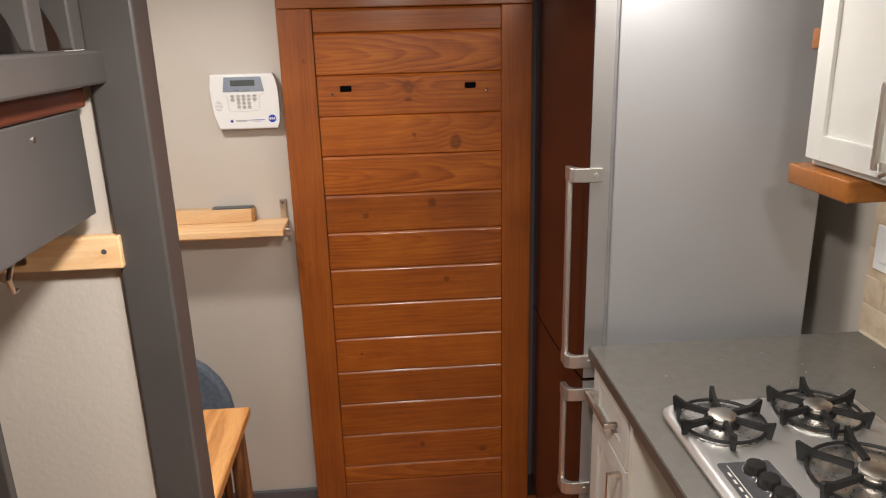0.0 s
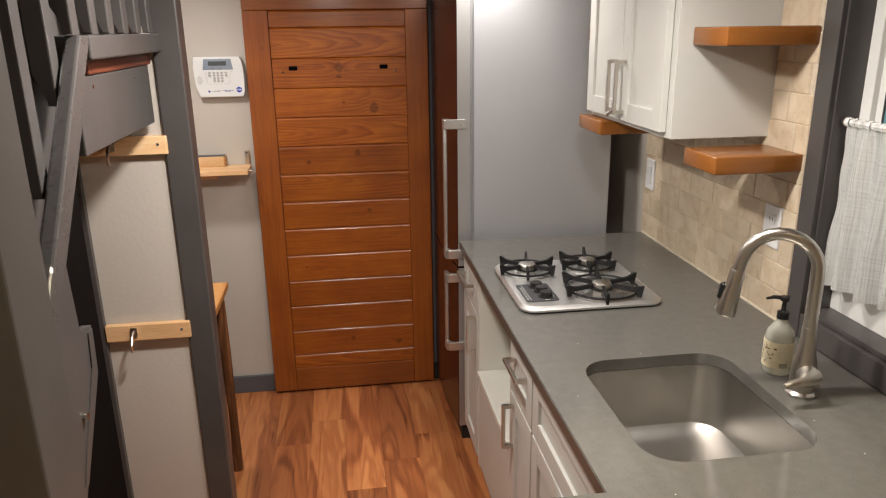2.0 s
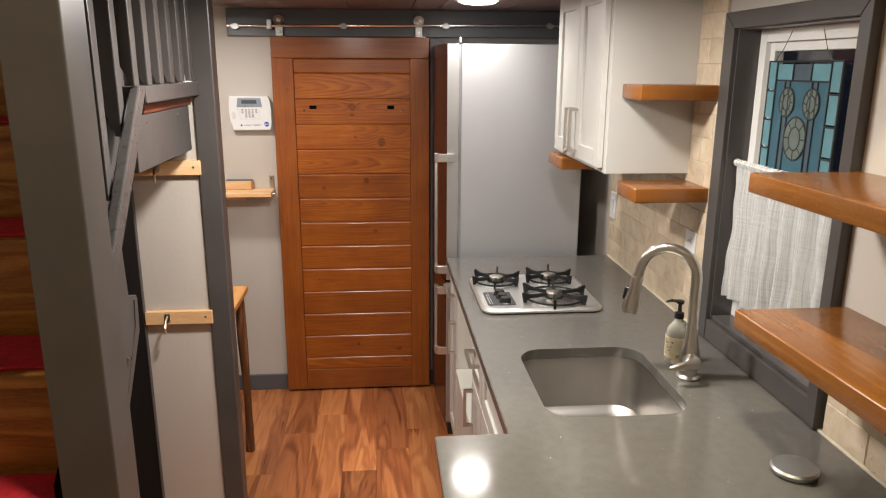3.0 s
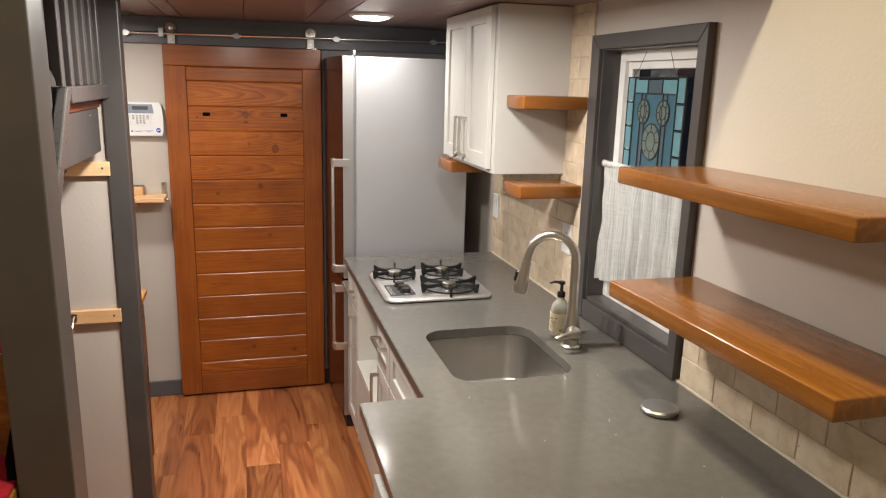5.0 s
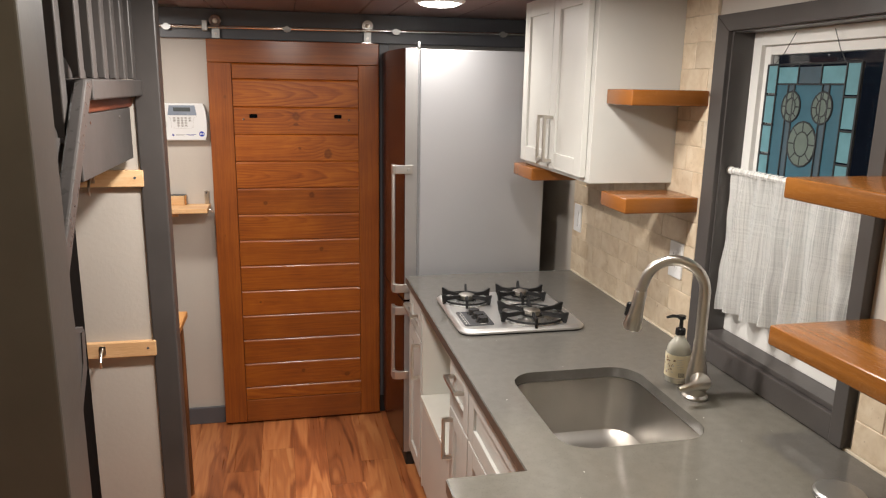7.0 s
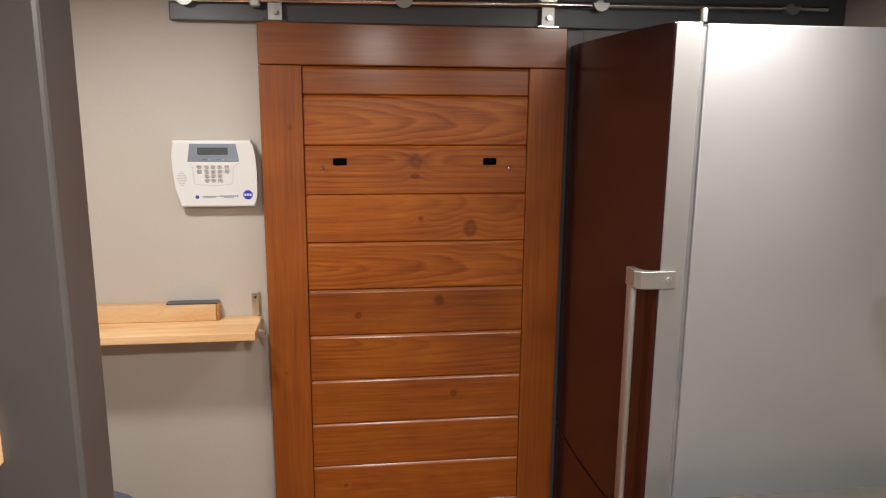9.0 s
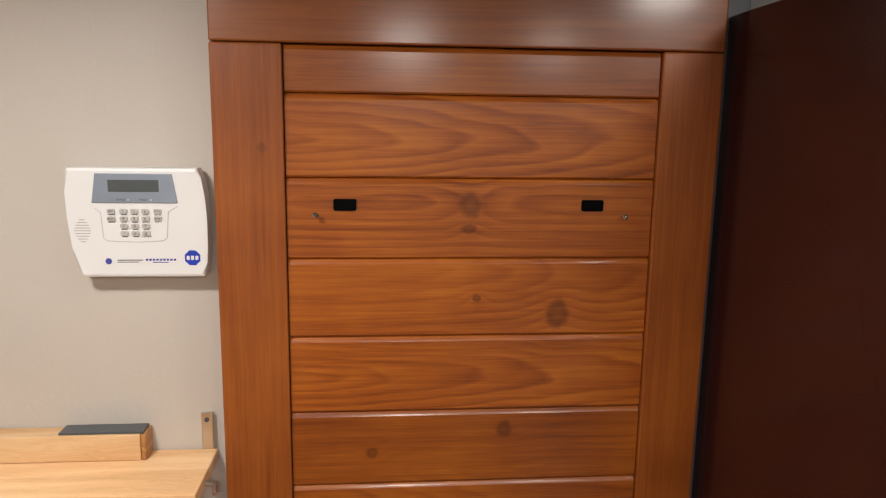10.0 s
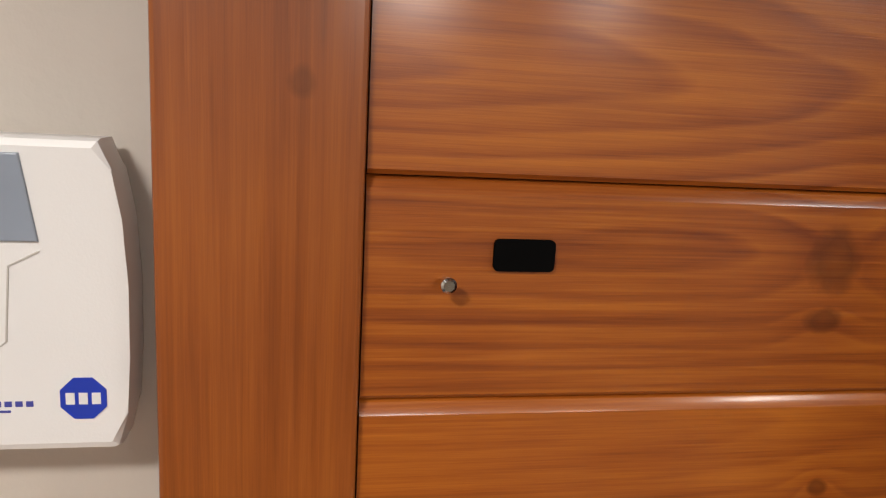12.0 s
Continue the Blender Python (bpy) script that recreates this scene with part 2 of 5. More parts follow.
def floor_wood():
    """Reddish acacia laminate: each plank its own tone, dark heart streaks and swirls."""
    m, nt, b = material("acacia_laminate")
    vec = coords(nt, (8.0, 1.0, 8.0))
    field = noise_tex(nt, vec, 0.9, 3, 0.5, 0.9)
    ring = math_node(nt, "SINE", math_node(nt, "MULTIPLY", field, 38.0))
    streak = noise_tex(nt, coords(nt, (90.0, 2.4, 90.0)), 1.0, 5, 0.6)
    f = math_node(nt, "ADD", math_node(nt, "MULTIPLY", ring, 0.075), math_node(nt, "MULTIPLY", streak, 0.22))
    f = math_node(nt, "ADD", f, math_node(nt, "MULTIPLY", field, 0.75))
    col = ramp(nt, f, [(0.30, (0.18, 0.054, 0.020)), (0.41, (0.34, 0.108, 0.037)), (0.53, (0.48, 0.170, 0.058)), (0.68, (0.62, 0.26, 0.094))])
    hsv = nt.nodes.new("ShaderNodeHueSaturation")
    info = nt.nodes.new("ShaderNodeObjectInfo").outputs["Random"]
    nt.links.new(math_node(nt, "ADD", math_node(nt, "MULTIPLY", info, 0.45), 0.80), hsv.inputs["Value"])
    nt.links.new(col, hsv.inputs["Color"])
    nt.links.new(hsv.outputs[0], b.inputs["Base Color"])
    nt.links.new(ramp(nt, streak, [(0.3, (0.26,) * 3), (0.7, (0.4,) * 3)]), b.inputs["Roughness"])
    bump(nt, b, streak, 0.08, 0.001)
    return m


def cloth(name, colour):
    """Loose-woven slub linen that lets some light through."""
    m, nt, b = material(name)
    warp = noise_tex(nt, coords(nt, (1, 210, 2.5), world_space=True), 1.0, 4, 0.7)
    weft = noise_tex(nt, coords(nt, (1, 5, 650), world_space=True), 1.0, 3, 0.7)
    weave = math_node(nt, "ADD", math_node(nt, "MULTIPLY", warp, 0.7), math_node(nt, "MULTIPLY", weft, 0.3))
    nt.links.new(ramp(nt, weave, [(0.44, tuple(c * 0.93 for c in colour)), (0.60, colour)]), b.inputs["Base Color"])
    nt.links.new(ramp(nt, weave, [(0.40, (0.62,) * 3), (0.56, (0.98,) * 3)]), b.inputs["Alpha"])
    b.inputs["Roughness"].default_value = 0.95
    bump(nt, b, weave, 0.4, 0.001)
    return m


def glass(name, colour, rough=0.02, trans=1.0):
    m, nt, b = material(name)
    wav = noise_tex(nt, coords(nt, world_space=True), 30, 3)
    nt.links.new(ramp(nt, wav, [(0.3, tuple(c * 0.8 for c in colour)), (0.7, colour)]), b.inputs["Base Color"])
    b.inputs["Roughness"].default_value, b.inputs["Transmission Weight"].default_value, b.inputs["IOR"].default_value = rough, trans, 1.45
    return m


def glow(name, colour, strength):
    m, nt, b = material(name)
    b.inputs["Base Color"].default_value = (0.8, 0.8, 0.78, 1)
    b.inputs["Emission Color"].default_value = (*colour, 1)
    b.inputs["Emission Strength"].default_value = strength
    return m


KNOTS = [(0.257, 1.543, 0.016, 0.020), (0.255, 1.505, 0.012, 0.008), (0.270, 1.393, 0.007, 0.006), (0.402, 1.365, 0.018, 0.024),
         (0.320, 1.170, 0.013, 0.015), (0.102, 1.132, 0.010, 0.009), (0.362, 0.900, 0.010, 0.010), (0.258, 0.270, 0.010, 0.010),
         (0.480, 0.236, 0.014, 0.012), (0.060, 0.640, 0.006, 0.006)]
D_DARK, D_MID, D_LITE = (0.175, 0.037, 0.0060), (0.310, 0.079, 0.0082), (0.440, 0.133, 0.0125)
M_WALL = plain("greige_wall_paint", (0.545, 0.50, 0.445), 0.55, vary=0.03, scale=3, bumpy=0.5, bump_scale=95)
M_DARK = plain("charcoal_satin_paint", (0.072, 0.065, 0.062), 0.36, vary=0.1, scale=7, bumpy=0.15, bump_scale=90)
M_HEADER = plain("slate_satin_paint", (0.098, 0.103, 0.115), 0.4, vary=0.08, scale=5, bumpy=0.1, bump_scale=90)
M_PLANK = flat_sawn("stained_pine_planks", 0, D_DARK, D_MID, D_LITE, knots=KNOTS)
R_DARK, R_MID, R_LITE = (0.160, 0.038, 0.0070), (0.255, 0.067, 0.0095), (0.345, 0.103, 0.0130)
M_RAILW = flat_sawn("stained_pine_rails", 0, R_DARK, R_MID, R_LITE, gentle=0.5)
M_STILE = flat_sawn("stained_pine_stiles", 2, R_DARK, R_MID, R_LITE, gentle=0.7)
M_STILEK = flat_sawn("stained_pine_knotty_stile", 2, R_DARK, R_MID, R_LITE, gentle=0.7, core_depth=0.6, knots=[(-0.060, 1.629, 0.007, 0.008), (-0.09, 0.98, 0.004, 0.005)])
M_SHELF = wood("amber_stained_oak", 1, (0.190, 0.067, 0.0115), (0.250, 0.093, 0.0160), (0.305, 0.118, 0.0205), rough=0.24, cross=30, rings=6, coat=0.25, along=1.2, figure=(0.24, 0.46, 0.06, 0.34))
M_SHELFX = wood("amber_stained_oak_short", 0, (0.205, 0.070, 0.0130), (0.250, 0.088, 0.0170), (0.295, 0.106, 0.0215), rough=0.24, cross=30, rings=6, coat=0.25, figure=(0.12, 0.42, 0.06, 0.30))
M_PINE = wood("clear_pine", 0, (0.64, 0.37, 0.175), (0.76, 0.48, 0.25), (0.83, 0.58, 0.33), rough=0.4, cross=14, rings=6)
M_TABLE = wood("honey_tabletop", 1, (0.30, 0.13, 0.04), (0.44, 0.20, 0.065), (0.54, 0.28, 0.10), rough=0.35, cross=18, rings=8)
M_BARK = wood("dark_stick_wood", 2, (0.06, 0.025, 0.01), (0.14, 0.055, 0.02), (0.24, 0.10, 0.04), rough=0.5, cross=30, rings=6)
M_STAIR = wood("amber_stair_wood", 0, (0.16, 0.06, 0.012), (0.27, 0.11, 0.022), (0.36, 0.165, 0.04), rough=0.35, cross=14, rings=6)
M_JOIST = wood("red_brown_joist", 1, (0.05, 0.014, 0.008), (0.10, 0.028, 0.015), (0.16, 0.05, 0.026), rough=0.35, cross=12, rings=5)
# a little lighter and glossier than the charcoal of the posts
M_RAIL = plain("lighter_charcoal_satin", (0.078, 0.072, 0.069), 0.28, vary=0.12, scale=14, coat=0.3)
M_WHITE = plain("white_cabinet_paint", (0.575, 0.57, 0.535), 0.45, vary=0.025, scale=6, bumpy=0.06, bump_scale=60)
M_WHITE_IN = plain("white_melamine", (0.72, 0.70, 0.63), 0.3, vary=0.03)
M_QUARTZ = quartz()
# darker copy of the quartz: the worktop edge's shadow side put into colour
M_EDGESHADE = plain("shaded_quartz_edge", (0.075, 0.07, 0.062), 0.3)
M_STEEL = brushed("brushed_steel", (0.72, 0.715, 0.70), 1, 0.42)
M_PANEL = plain("dark_control_plate", (0.035, 0.036, 0.04), 0.5)
# one even glossy dark red for the fridge door fronts
M_CHERRY = plain("dark_cherry_gloss", (0.042, 0.0115, 0.0095), 0.24, vary=0.06, scale=3)
M_EDGEV = plain("bright_door_edge", (0.50, 0.50, 0.505), 0.34, 0.65, vary=0.03)
M_SINK = plain("satin_sink_steel", (0.43, 0.41, 0.38), 0.40, 1.0, vary=0.05, scale=12)
M_NICKEL = plain("satin_nickel", (0.62, 0.585, 0.53), 0.29, 1.0, vary=0.05)
M_SATIN = plain("satin_steel", (0.44, 0.44, 0.43), 0.42, 1.0, vary=0.04)
# near-black, no gloss: the shade of the void under the stair as a colour
M_UNDER = plain("understair_shade", (0.004, 0.0028, 0.0025), 0.9)
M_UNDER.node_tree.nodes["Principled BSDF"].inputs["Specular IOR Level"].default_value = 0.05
M_CHROME = plain("polished_steel", (0.72, 0.71, 0.69), 0.12, 1.0, vary=0.04)
M_FSIDE = plain("silver_grey_enamel", (0.55, 0.56, 0.585), 0.48, 0.65, vary=0.02, scale=4, bumpy=0.08, bump_scale=300)
M_RUBBER = plain("black_rubber", (0.018, 0.018, 0.018), 0.6)
M_GASKET = plain("grey_vinyl_gasket", (0.22, 0.22, 0.225), 0.5)
M_HANDLE = plain("satin_handle_steel", (0.56, 0.55, 0.53), 0.36, 0.85, vary=0.04)
M_VELCRO = plain("black_hook_fabric", (0.003, 0.003, 0.003), 0.95)
M_VELCRO.node_tree.nodes["Principled BSDF"].inputs["Specular IOR Level"].default_value = 0.05
M_IRON = plain("black_cast_iron", (0.010, 0.0095, 0.0095), 0.55, bumpy=0.4, bump_scale=400)
M_IRON.node_tree.nodes["Principled BSDF"].inputs["Specular IOR Level"].default_value = 0.25
M_BLACK = plain("black_plastic", (0.012, 0.012, 0.012), 0.25)
M_PLASTIC = plain("white_plastic", (0.77, 0.77, 0.765), 0.38, vary=0.02, bumpy=0.12, bump_scale=700)
M_KEY = plain("grey_keys", (0.50, 0.48, 0.45), 0.5)
M_BEZEL = plain("blue_grey_bezel", (0.24, 0.28, 0.34), 0.35)
M_LCD = plain("lcd_grey", (0.09, 0.10, 0.10), 0.2)
M_BLUE = plain("blue_badge", (0.015, 0.045, 0.42), 0.4)
M_INK = plain("dark_ink", (0.08, 0.08, 0.09), 0.6)
M_INKBLUE = plain("blue_ink", (0.05, 0.06, 0.32), 0.6)
M_TILE = tile_stone()
M_GROUT = plain("sand_grout", (0.60, 0.51, 0.39), 0.85, vary=0.12, scale=60, bumpy=0.5)
M_CAULK = plain("cream_caulk", (0.66, 0.58, 0.45), 0.6, vary=0.1, scale=30)
M_FLOOR = floor_wood()
M_SUB = plain("floor_seam_brown", (0.06, 0.02, 0.01), 0.7)
M_CEIL = plain("mauve_brown_ceiling_paint", (0.235, 0.150, 0.128), 0.33, vary=0.08, scale=3, bumpy=0.1, bump_scale=40)
M_VINYL = plain("white_vinyl", (0.78, 0.77, 0.74), 0.35, vary=0.03)
M_CURTAIN = cloth("white_slub_linen", (0.90, 0.895, 0.87))
M_PANE = glass("window_glass", (0.95, 0.97, 0.97))
M_SKYBLUE = glass("pale_blue_art_glass", (0.16, 0.37, 0.43), 0.35, 0.30)
M_TEAL = glass("teal_art_glass", (0.050, 0.155, 0.215), 0.3, 0.30)
M_DEEP = glass("slate_art_glass", (0.075, 0.125, 0.16), 0.3, 0.30)
M_OLIVE = glass("pale_olive_art_glass", (0.15, 0.20, 0.175), 0.35, 0.30)
M_LEAD = plain("dark_lead_came", (0.03, 0.034, 0.038), 0.6, 0.15)
M_RED = plain("red_stair_carpet", (0.42, 0.008, 0.025), 0.9, vary=0.25, scale=60, bumpy=0.8, bump_scale=500)
M_SOAP = glass("cloudy_soap_bottle", (0.90, 0.88, 0.76), 0.10, 0.62)
M_LABEL = plain("cream_label", (0.70, 0.62, 0.42), 0.6, vary=0.08, scale=40)
M_FABRIC = plain("blue_grey_fabric", (0.10, 0.125, 0.16), 0.9, vary=0.2, scale=80, bumpy=0.6, bump_scale=500)
M_LAMP = glow("lit_lamp_glass", (1.0, 0.93, 0.82), 9.0)
M_SLATE = plain("slate_plate", (0.075, 0.085, 0.095), 0.35)
# mid-grey of the sheet added over the wall above the fridge
M_GREYWALL = plain("mid_grey_wall_sheet", (0.20, 0.19, 0.18), 0.55, vary=0.05, scale=5, bumpy=0.2, bump_scale=130)
M_BOWL = plain("bright_burner_steel", (0.84, 0.83, 0.81), 0.28, 1.0, vary=0.05, scale=30)


# ---- mesh helpers ----
ORIGIN = {}
HARD, SOFT = set(), set()


def box(bm, x0, x1, y0, y1, z0, z1, bevel=0.0, segments=2):
    HARD.add(id(bm))
    vs = [bm.verts.new((x, y, z)) for x in (x0, x1) for y in (y0, y1) for z in (z0, z1)]
    fs = [bm.faces.new([vs[i] for i in q]) for q in ((0, 1, 3, 2), (4, 6, 7, 5), (0, 4, 5, 1), (2, 3, 7, 6), (0, 2, 6, 4), (1, 5, 7, 3))]
    if bevel:
        edges = list({e for f in fs for e in f.edges})
        bmesh.ops.bevel(bm, geom=edges, offset=bevel, segments=segments, affect="EDGES", profile=0.5)
    return bm


def prism(bm, outline, axis, a, b, bevel=0.0):
    """A polygon, given in the two other axes in order, drawn out along an axis."""
    HARD.add(id(bm))

    def at(p, v):
        c = list(p)
        c.insert(axis, v)
        return c
    lo = [bm.verts.new(at(p, a)) for p in outline]
    hi = [bm.verts.new(at(p, b)) for p in outline]
    n = len(outline)
    fs = [bm.faces.new(lo), bm.faces.new(hi[::-1])]
    for i in range(n):
        fs.append(bm.faces.new((lo[i], hi[i], hi[(i + 1) % n], lo[(i + 1) % n])))
    if bevel:
        edges = list(fs[0].edges) + list(fs[1].edges)
        bmesh.ops.bevel(bm, geom=edges, offset=bevel, segments=2, affect="EDGES", profile=0.5)
    return bm


def rounded(x0, x1, y0, y1, r, n=6):
    pts = []
    for cx, cy, a0 in ((x1 - r, y1 - r, 0), (x0 + r, y1 - r, 90), (x0 + r, y0 + r, 180), (x1 - r, y0 + r, 270)):
        for i in range(n + 1):
            a = radians(a0 + 90 * i / n)
            pts.append((cx + r * math.cos(a), cy + r * math.sin(a)))
    return pts


def tube(bm, pts, radii, seg=10, cap=True):
    SOFT.add(id(bm))
    pts = [Vector(p) for p in pts]
    if not isinstance(radii, (list, tuple)):
        radii = [radii] * len(pts)
    rings, side = [], None
    for i, p in enumerate(pts):
        d = (pts[min(i + 1, len(pts) - 1)] - pts[max(i - 1, 0)]).normalized()
        if side is None:
            side = d.orthogonal().normalized()
        side = (side - d * side.dot(d)).normalized()
        up = d.cross(side)
        rings.append([bm.verts.new(p + radii[i] * (math.cos(2 * math.pi * k / seg) * side + math.sin(2 * math.pi * k / seg) * up)) for k in range(seg)])
    for a, b in zip(rings, rings[1:]):
        for k in range(seg):
            bm.faces.new((a[k], a[(k + 1) % seg], b[(k + 1) % seg], b[k]))
    if cap:
        bm.faces.new(rings[0][::-1])
        bm.faces.new(rings[-1])
    return bm


def lathe(bm, profile, cx, cy, seg=24):
    """A profile of (radius, height) turned about an upright axis."""
    SOFT.add(id(bm))
    rings = []
    for r, z in profile:
        if r < 1e-6:
            rings.append([bm.verts.new((cx, cy, z))])
        else:
            rings.append([bm.verts.new((cx + r * math.cos(2 * math.pi * k / seg), cy + r * math.sin(2 * math.pi * k / seg), z)) for k in range(seg)])
    for a, b in zip(rings, rings[1:]):
        for k in range(seg):
            q = [a[k % len(a)], a[(k + 1) % len(a)], b[(k + 1) % len(b)], b[k % len(b)]]
            q = list(dict.fromkeys(q))
            if len(q) > 2:
                bm.faces.new(q)
    return bm


def finish(bm, name, mat):
    bmesh.ops.recalc_face_normals(bm, faces=bm.faces[:])
    me = bpy.data.meshes.new(name)
    bm.to_mesh(me)
    key = id(bm)
    angle = 18 if key in HARD and key not in SOFT else 36
    HARD.discard(key)
    SOFT.discard(key)
    bm.free()
    me.materials.append(mat)
    me.polygons.foreach_set("use_smooth", [True] * len(me.polygons))
    me.set_sharp_from_angle(angle=radians(angle))
    return me


def thing(name, at, label, category, group="", kind=""):
    ob = new(name)
    ob.location = at
    ob.empty_display_size = 0.05
    ORIGIN[ob.name] = Vector(at)
    return tagged(ob, label, category, group, kind)


def part(name, bm, mat, parent, label=""):
    o = ORIGIN[parent.name]
    bmesh.ops.translate(bm, verts=bm.verts[:], vec=-o)
    ob = new(name, finish(bm, name, mat))
    ob.parent = parent
    ORIGIN[ob.name] = o
    return tagged(ob, label)


def solid(name, bm, mat, label, category, kind="", group=""):
    """A thing or a piece of the setting that is one mesh."""
    ob = new(name, finish(bm, name, mat))
    ORIGIN[ob.name] = Vector((0, 0, 0))
    return tagged(ob, label, category, group, kind)


def piece(name, mesh, parent, at):
    ob = new(name, mesh)
    ob.parent = parent
    ob.location = Vector(at) - ORIGIN[parent.name]
    return ob


def B(*a, **k):
    return box(bmesh.new(), *a, **k)


def P(*a, **k):
    return prism(bmesh.new(), *a, **k)


def T(*a, **k):
    return tube(bmesh.new(), *a, **k)


def L(*a, **k):
    return lathe(bmesh.new(), *a, **k)


# ---- setting ----
XW, XE, YS, YN, ZC, ZH = -0.97, 1.43, -3.6, 2.40, 2.015, 3.12
EDGE = -0.10
solid("wall_north", B(XW - 0.1, XE + 0.12, YN, YN + 0.1, -0.02, ZH), M_WALL, "greige painted end wall with orange-peel texture", "wall", "structure")
solid("wall_south", B(XW - 0.1, XE + 0.12, YS - 0.1, YS, -0.02, ZH), M_WALL, "greige painted wall closing the living room", "wall", "structure")
solid("wall_west", B(XW - 0.1, XW, YS, YN, -0.02, ZH), M_WALL, "greige painted long side wall", "wall", "structure")
WY0, WY1, WZ0, WZ1 = 0.140, 0.702, 0.985, 1.858
bm = bmesh.new()
box(bm, XE, XE + 0.12, YS, WY0, -0.02, ZH)
box(bm, XE, XE + 0.12, WY1, YN, -0.02, ZH)
box(bm, XE, XE + 0.12, WY0, WY1, -0.02, WZ0)
box(bm, XE, XE + 0.12, WY0, WY1, WZ1, ZH)
solid("wall_east", bm, M_WALL, "cream-greige painted kitchen wall with a window opening", "wall", "structure")
solid("floor", B(XW, XE, YS, YN, -0.02, -0.003), M_SUB, "reddish-brown acacia laminate plank floor", "floor", "structure")
solid("roof_ceiling", B(XW - 0.1, XE + 0.12, YS - 0.1, YN + 0.1, ZH, ZH + 0.08), M_WALL, "painted high ceiling over loft and living room", "ceiling", "structure")

# low ceiling under the loft, in broad boards with open seams
bm = bmesh.new()
box(bm, -0.24, XE, EDGE, YN, ZC + 0.012, ZC + 0.13)
box(bm, XW, -0.24, 1.12, YN, ZC + 0.012, ZC + 0.13)
seams = [-0.40, -0.10, -0.03, 0.26, 0.555, 0.69, 1.02]
xs = [XW] + seams + [XE]
for a, b in zip(xs, xs[1:]):
    y0 = 1.12 if b <= -0.2 else EDGE + 0.006
    a2 = max(a, -0.24) if y0 < 1 else a
    box(bm, a2 + 0.002, b - 0.002, y0, YN - 0.03, ZC, ZC + 0.012, bevel=0.002, segments=1)
solid("ceiling", bm, M_CEIL, "mauve-brown painted board ceiling under the loft", "ceiling", "structure")
solid("loft_edge_trim", B(-0.24, XE, EDGE - 0.022, EDGE - 0.002, ZC - 0.02, ZC + 0.15, bevel=0.003), M_DARK, "charcoal painted fascia along the loft edge", "trim", "structure")
solid("header_beam", B(-0.34, XE - 0.002, YN - 0.028, YN - 0.002, 1.884, ZC, bevel=0.003), M_HEADER, "slate painted header board carrying the door track", "trim", "structure")

# baseboard and door casing
solid("baseboard", B(XW + 0.01, -0.125, YN - 0.016, YN - 0.001, 0.0, 0.088, bevel=0.003), M_HEADER, "slate painted baseboard", "baseboard", "structure")
solid("door_casing_trim", B(-0.122, -0.052, YN - 0.014, YN - 0.001, 0.0, 1.88, bevel=0.002), M_DARK, "charcoal painted casing beside the doorway", "trim", "structure")
solid("door_casing_trim", B(0.652, 0.70, YN - 0.02, YN - 0.001, 0.09, 1.88, bevel=0.002), M_HEADER, "slate painted casing beside the fridge", "trim", "structure")
solid("door_casing_foot", B(0.652, 0.70, YN - 0.022, YN - 0.001, 0.0, 0.088, bevel=0.002), M_RUBBER, "black casing foot beside the fridge", "trim", "structure")

# added thin sheet, makes the wall strip over the fridge darker
solid("wall_board", B(0.655, XE - 0.002, YN - 0.008, YN - 0.001, 1.70, 1.8835), M_GREYWALL, "added mid-grey sheet that darkens the wall above the fridge", "trim", "structure")

# ---- window ----
win = thing("window_1", (XE, 0.437, WZ0), "charcoal framed kitchen window with white vinyl sash at night", "window", kind="structure")
TF = 1.404
YA, YB, YC, YD, ZA, ZB2 = 0.106, 0.146, 0.698, 0.758, 1.900, 1.854
part("casing_top", P([(YA, ZA), (YD, ZA), (YC, ZB2), (YB, ZB2)], 0, TF, XE + 0.004, bevel=0.002), M_DARK, win)
part("casing_side", P([(YA, ZA - 0.0005), (YB - 0.0005, ZB2 - 0.0005), (YB - 0.0005, 0.916), (YA, 0.916)], 0, TF, XE + 0.004, bevel=0.002), M_DARK, win)
part("casing_side", P([(YD, ZA - 0.0005), (YC + 0.0005, ZB2 - 0.0005), (YC + 0.0005, 0.916), (YD, 0.916)], 0, TF, XE + 0.004, bevel=0.002), M_DARK, win)
part("casing_bottom", B(TF + 0.002, XE + 0.004, YB, YC, 0.916, 0.980, bevel=0.002), M_DARK, win)
part("jamb", B(XE - 0.012, XE + 0.10, WY1 - 0.010, WY1 + 0.004, WZ0, WZ1), M_DARK, win)
part("jamb", B(XE - 0.012, XE + 0.10, WY0 - 0.004, WY0 + 0.010, WZ0, WZ1), M_DARK, win)
part("head", B(XE - 0.012, XE + 0.10, WY0 + 0.014, WY1 - 0.014, WZ1 - 0.008, WZ1 + 0.004), M_DARK, win)
part("window_sill", B(XE - 0.012, XE + 0.10, WY0 + 0.014, WY1 - 0.014, WZ0 - 0.004, WZ0 + 0.010, bevel=0.002), M_DARK, win)
a, b, c, d = WY0 + 0.010, WY1 - 0.010, WZ0 + 0.010, WZ1 - 0.008
fx0, fx1 = XE + 0.052, XE + 0.10
bm = bmesh.new()
box(bm, fx0, fx1, a, a + 0.035, c, d, bevel=0.002)
box(bm, fx0, fx1, b - 0.035, b, c, d, bevel=0.002)
box(bm, fx0, fx1, a + 0.035, b - 0.035, c, c + 0.075, bevel=0.002)
box(bm, fx0, fx1, a + 0.035, b - 0.035, d - 0.035, d, bevel=0.002)
box(bm, fx0 + 0.012, fx1, a + 0.035, b - 0.035, 1.40, 1.44, bevel=0.002)
vf = part("window_frame", bm, M_VINYL, win, "white vinyl sash frame")
bm = bmesh.new()
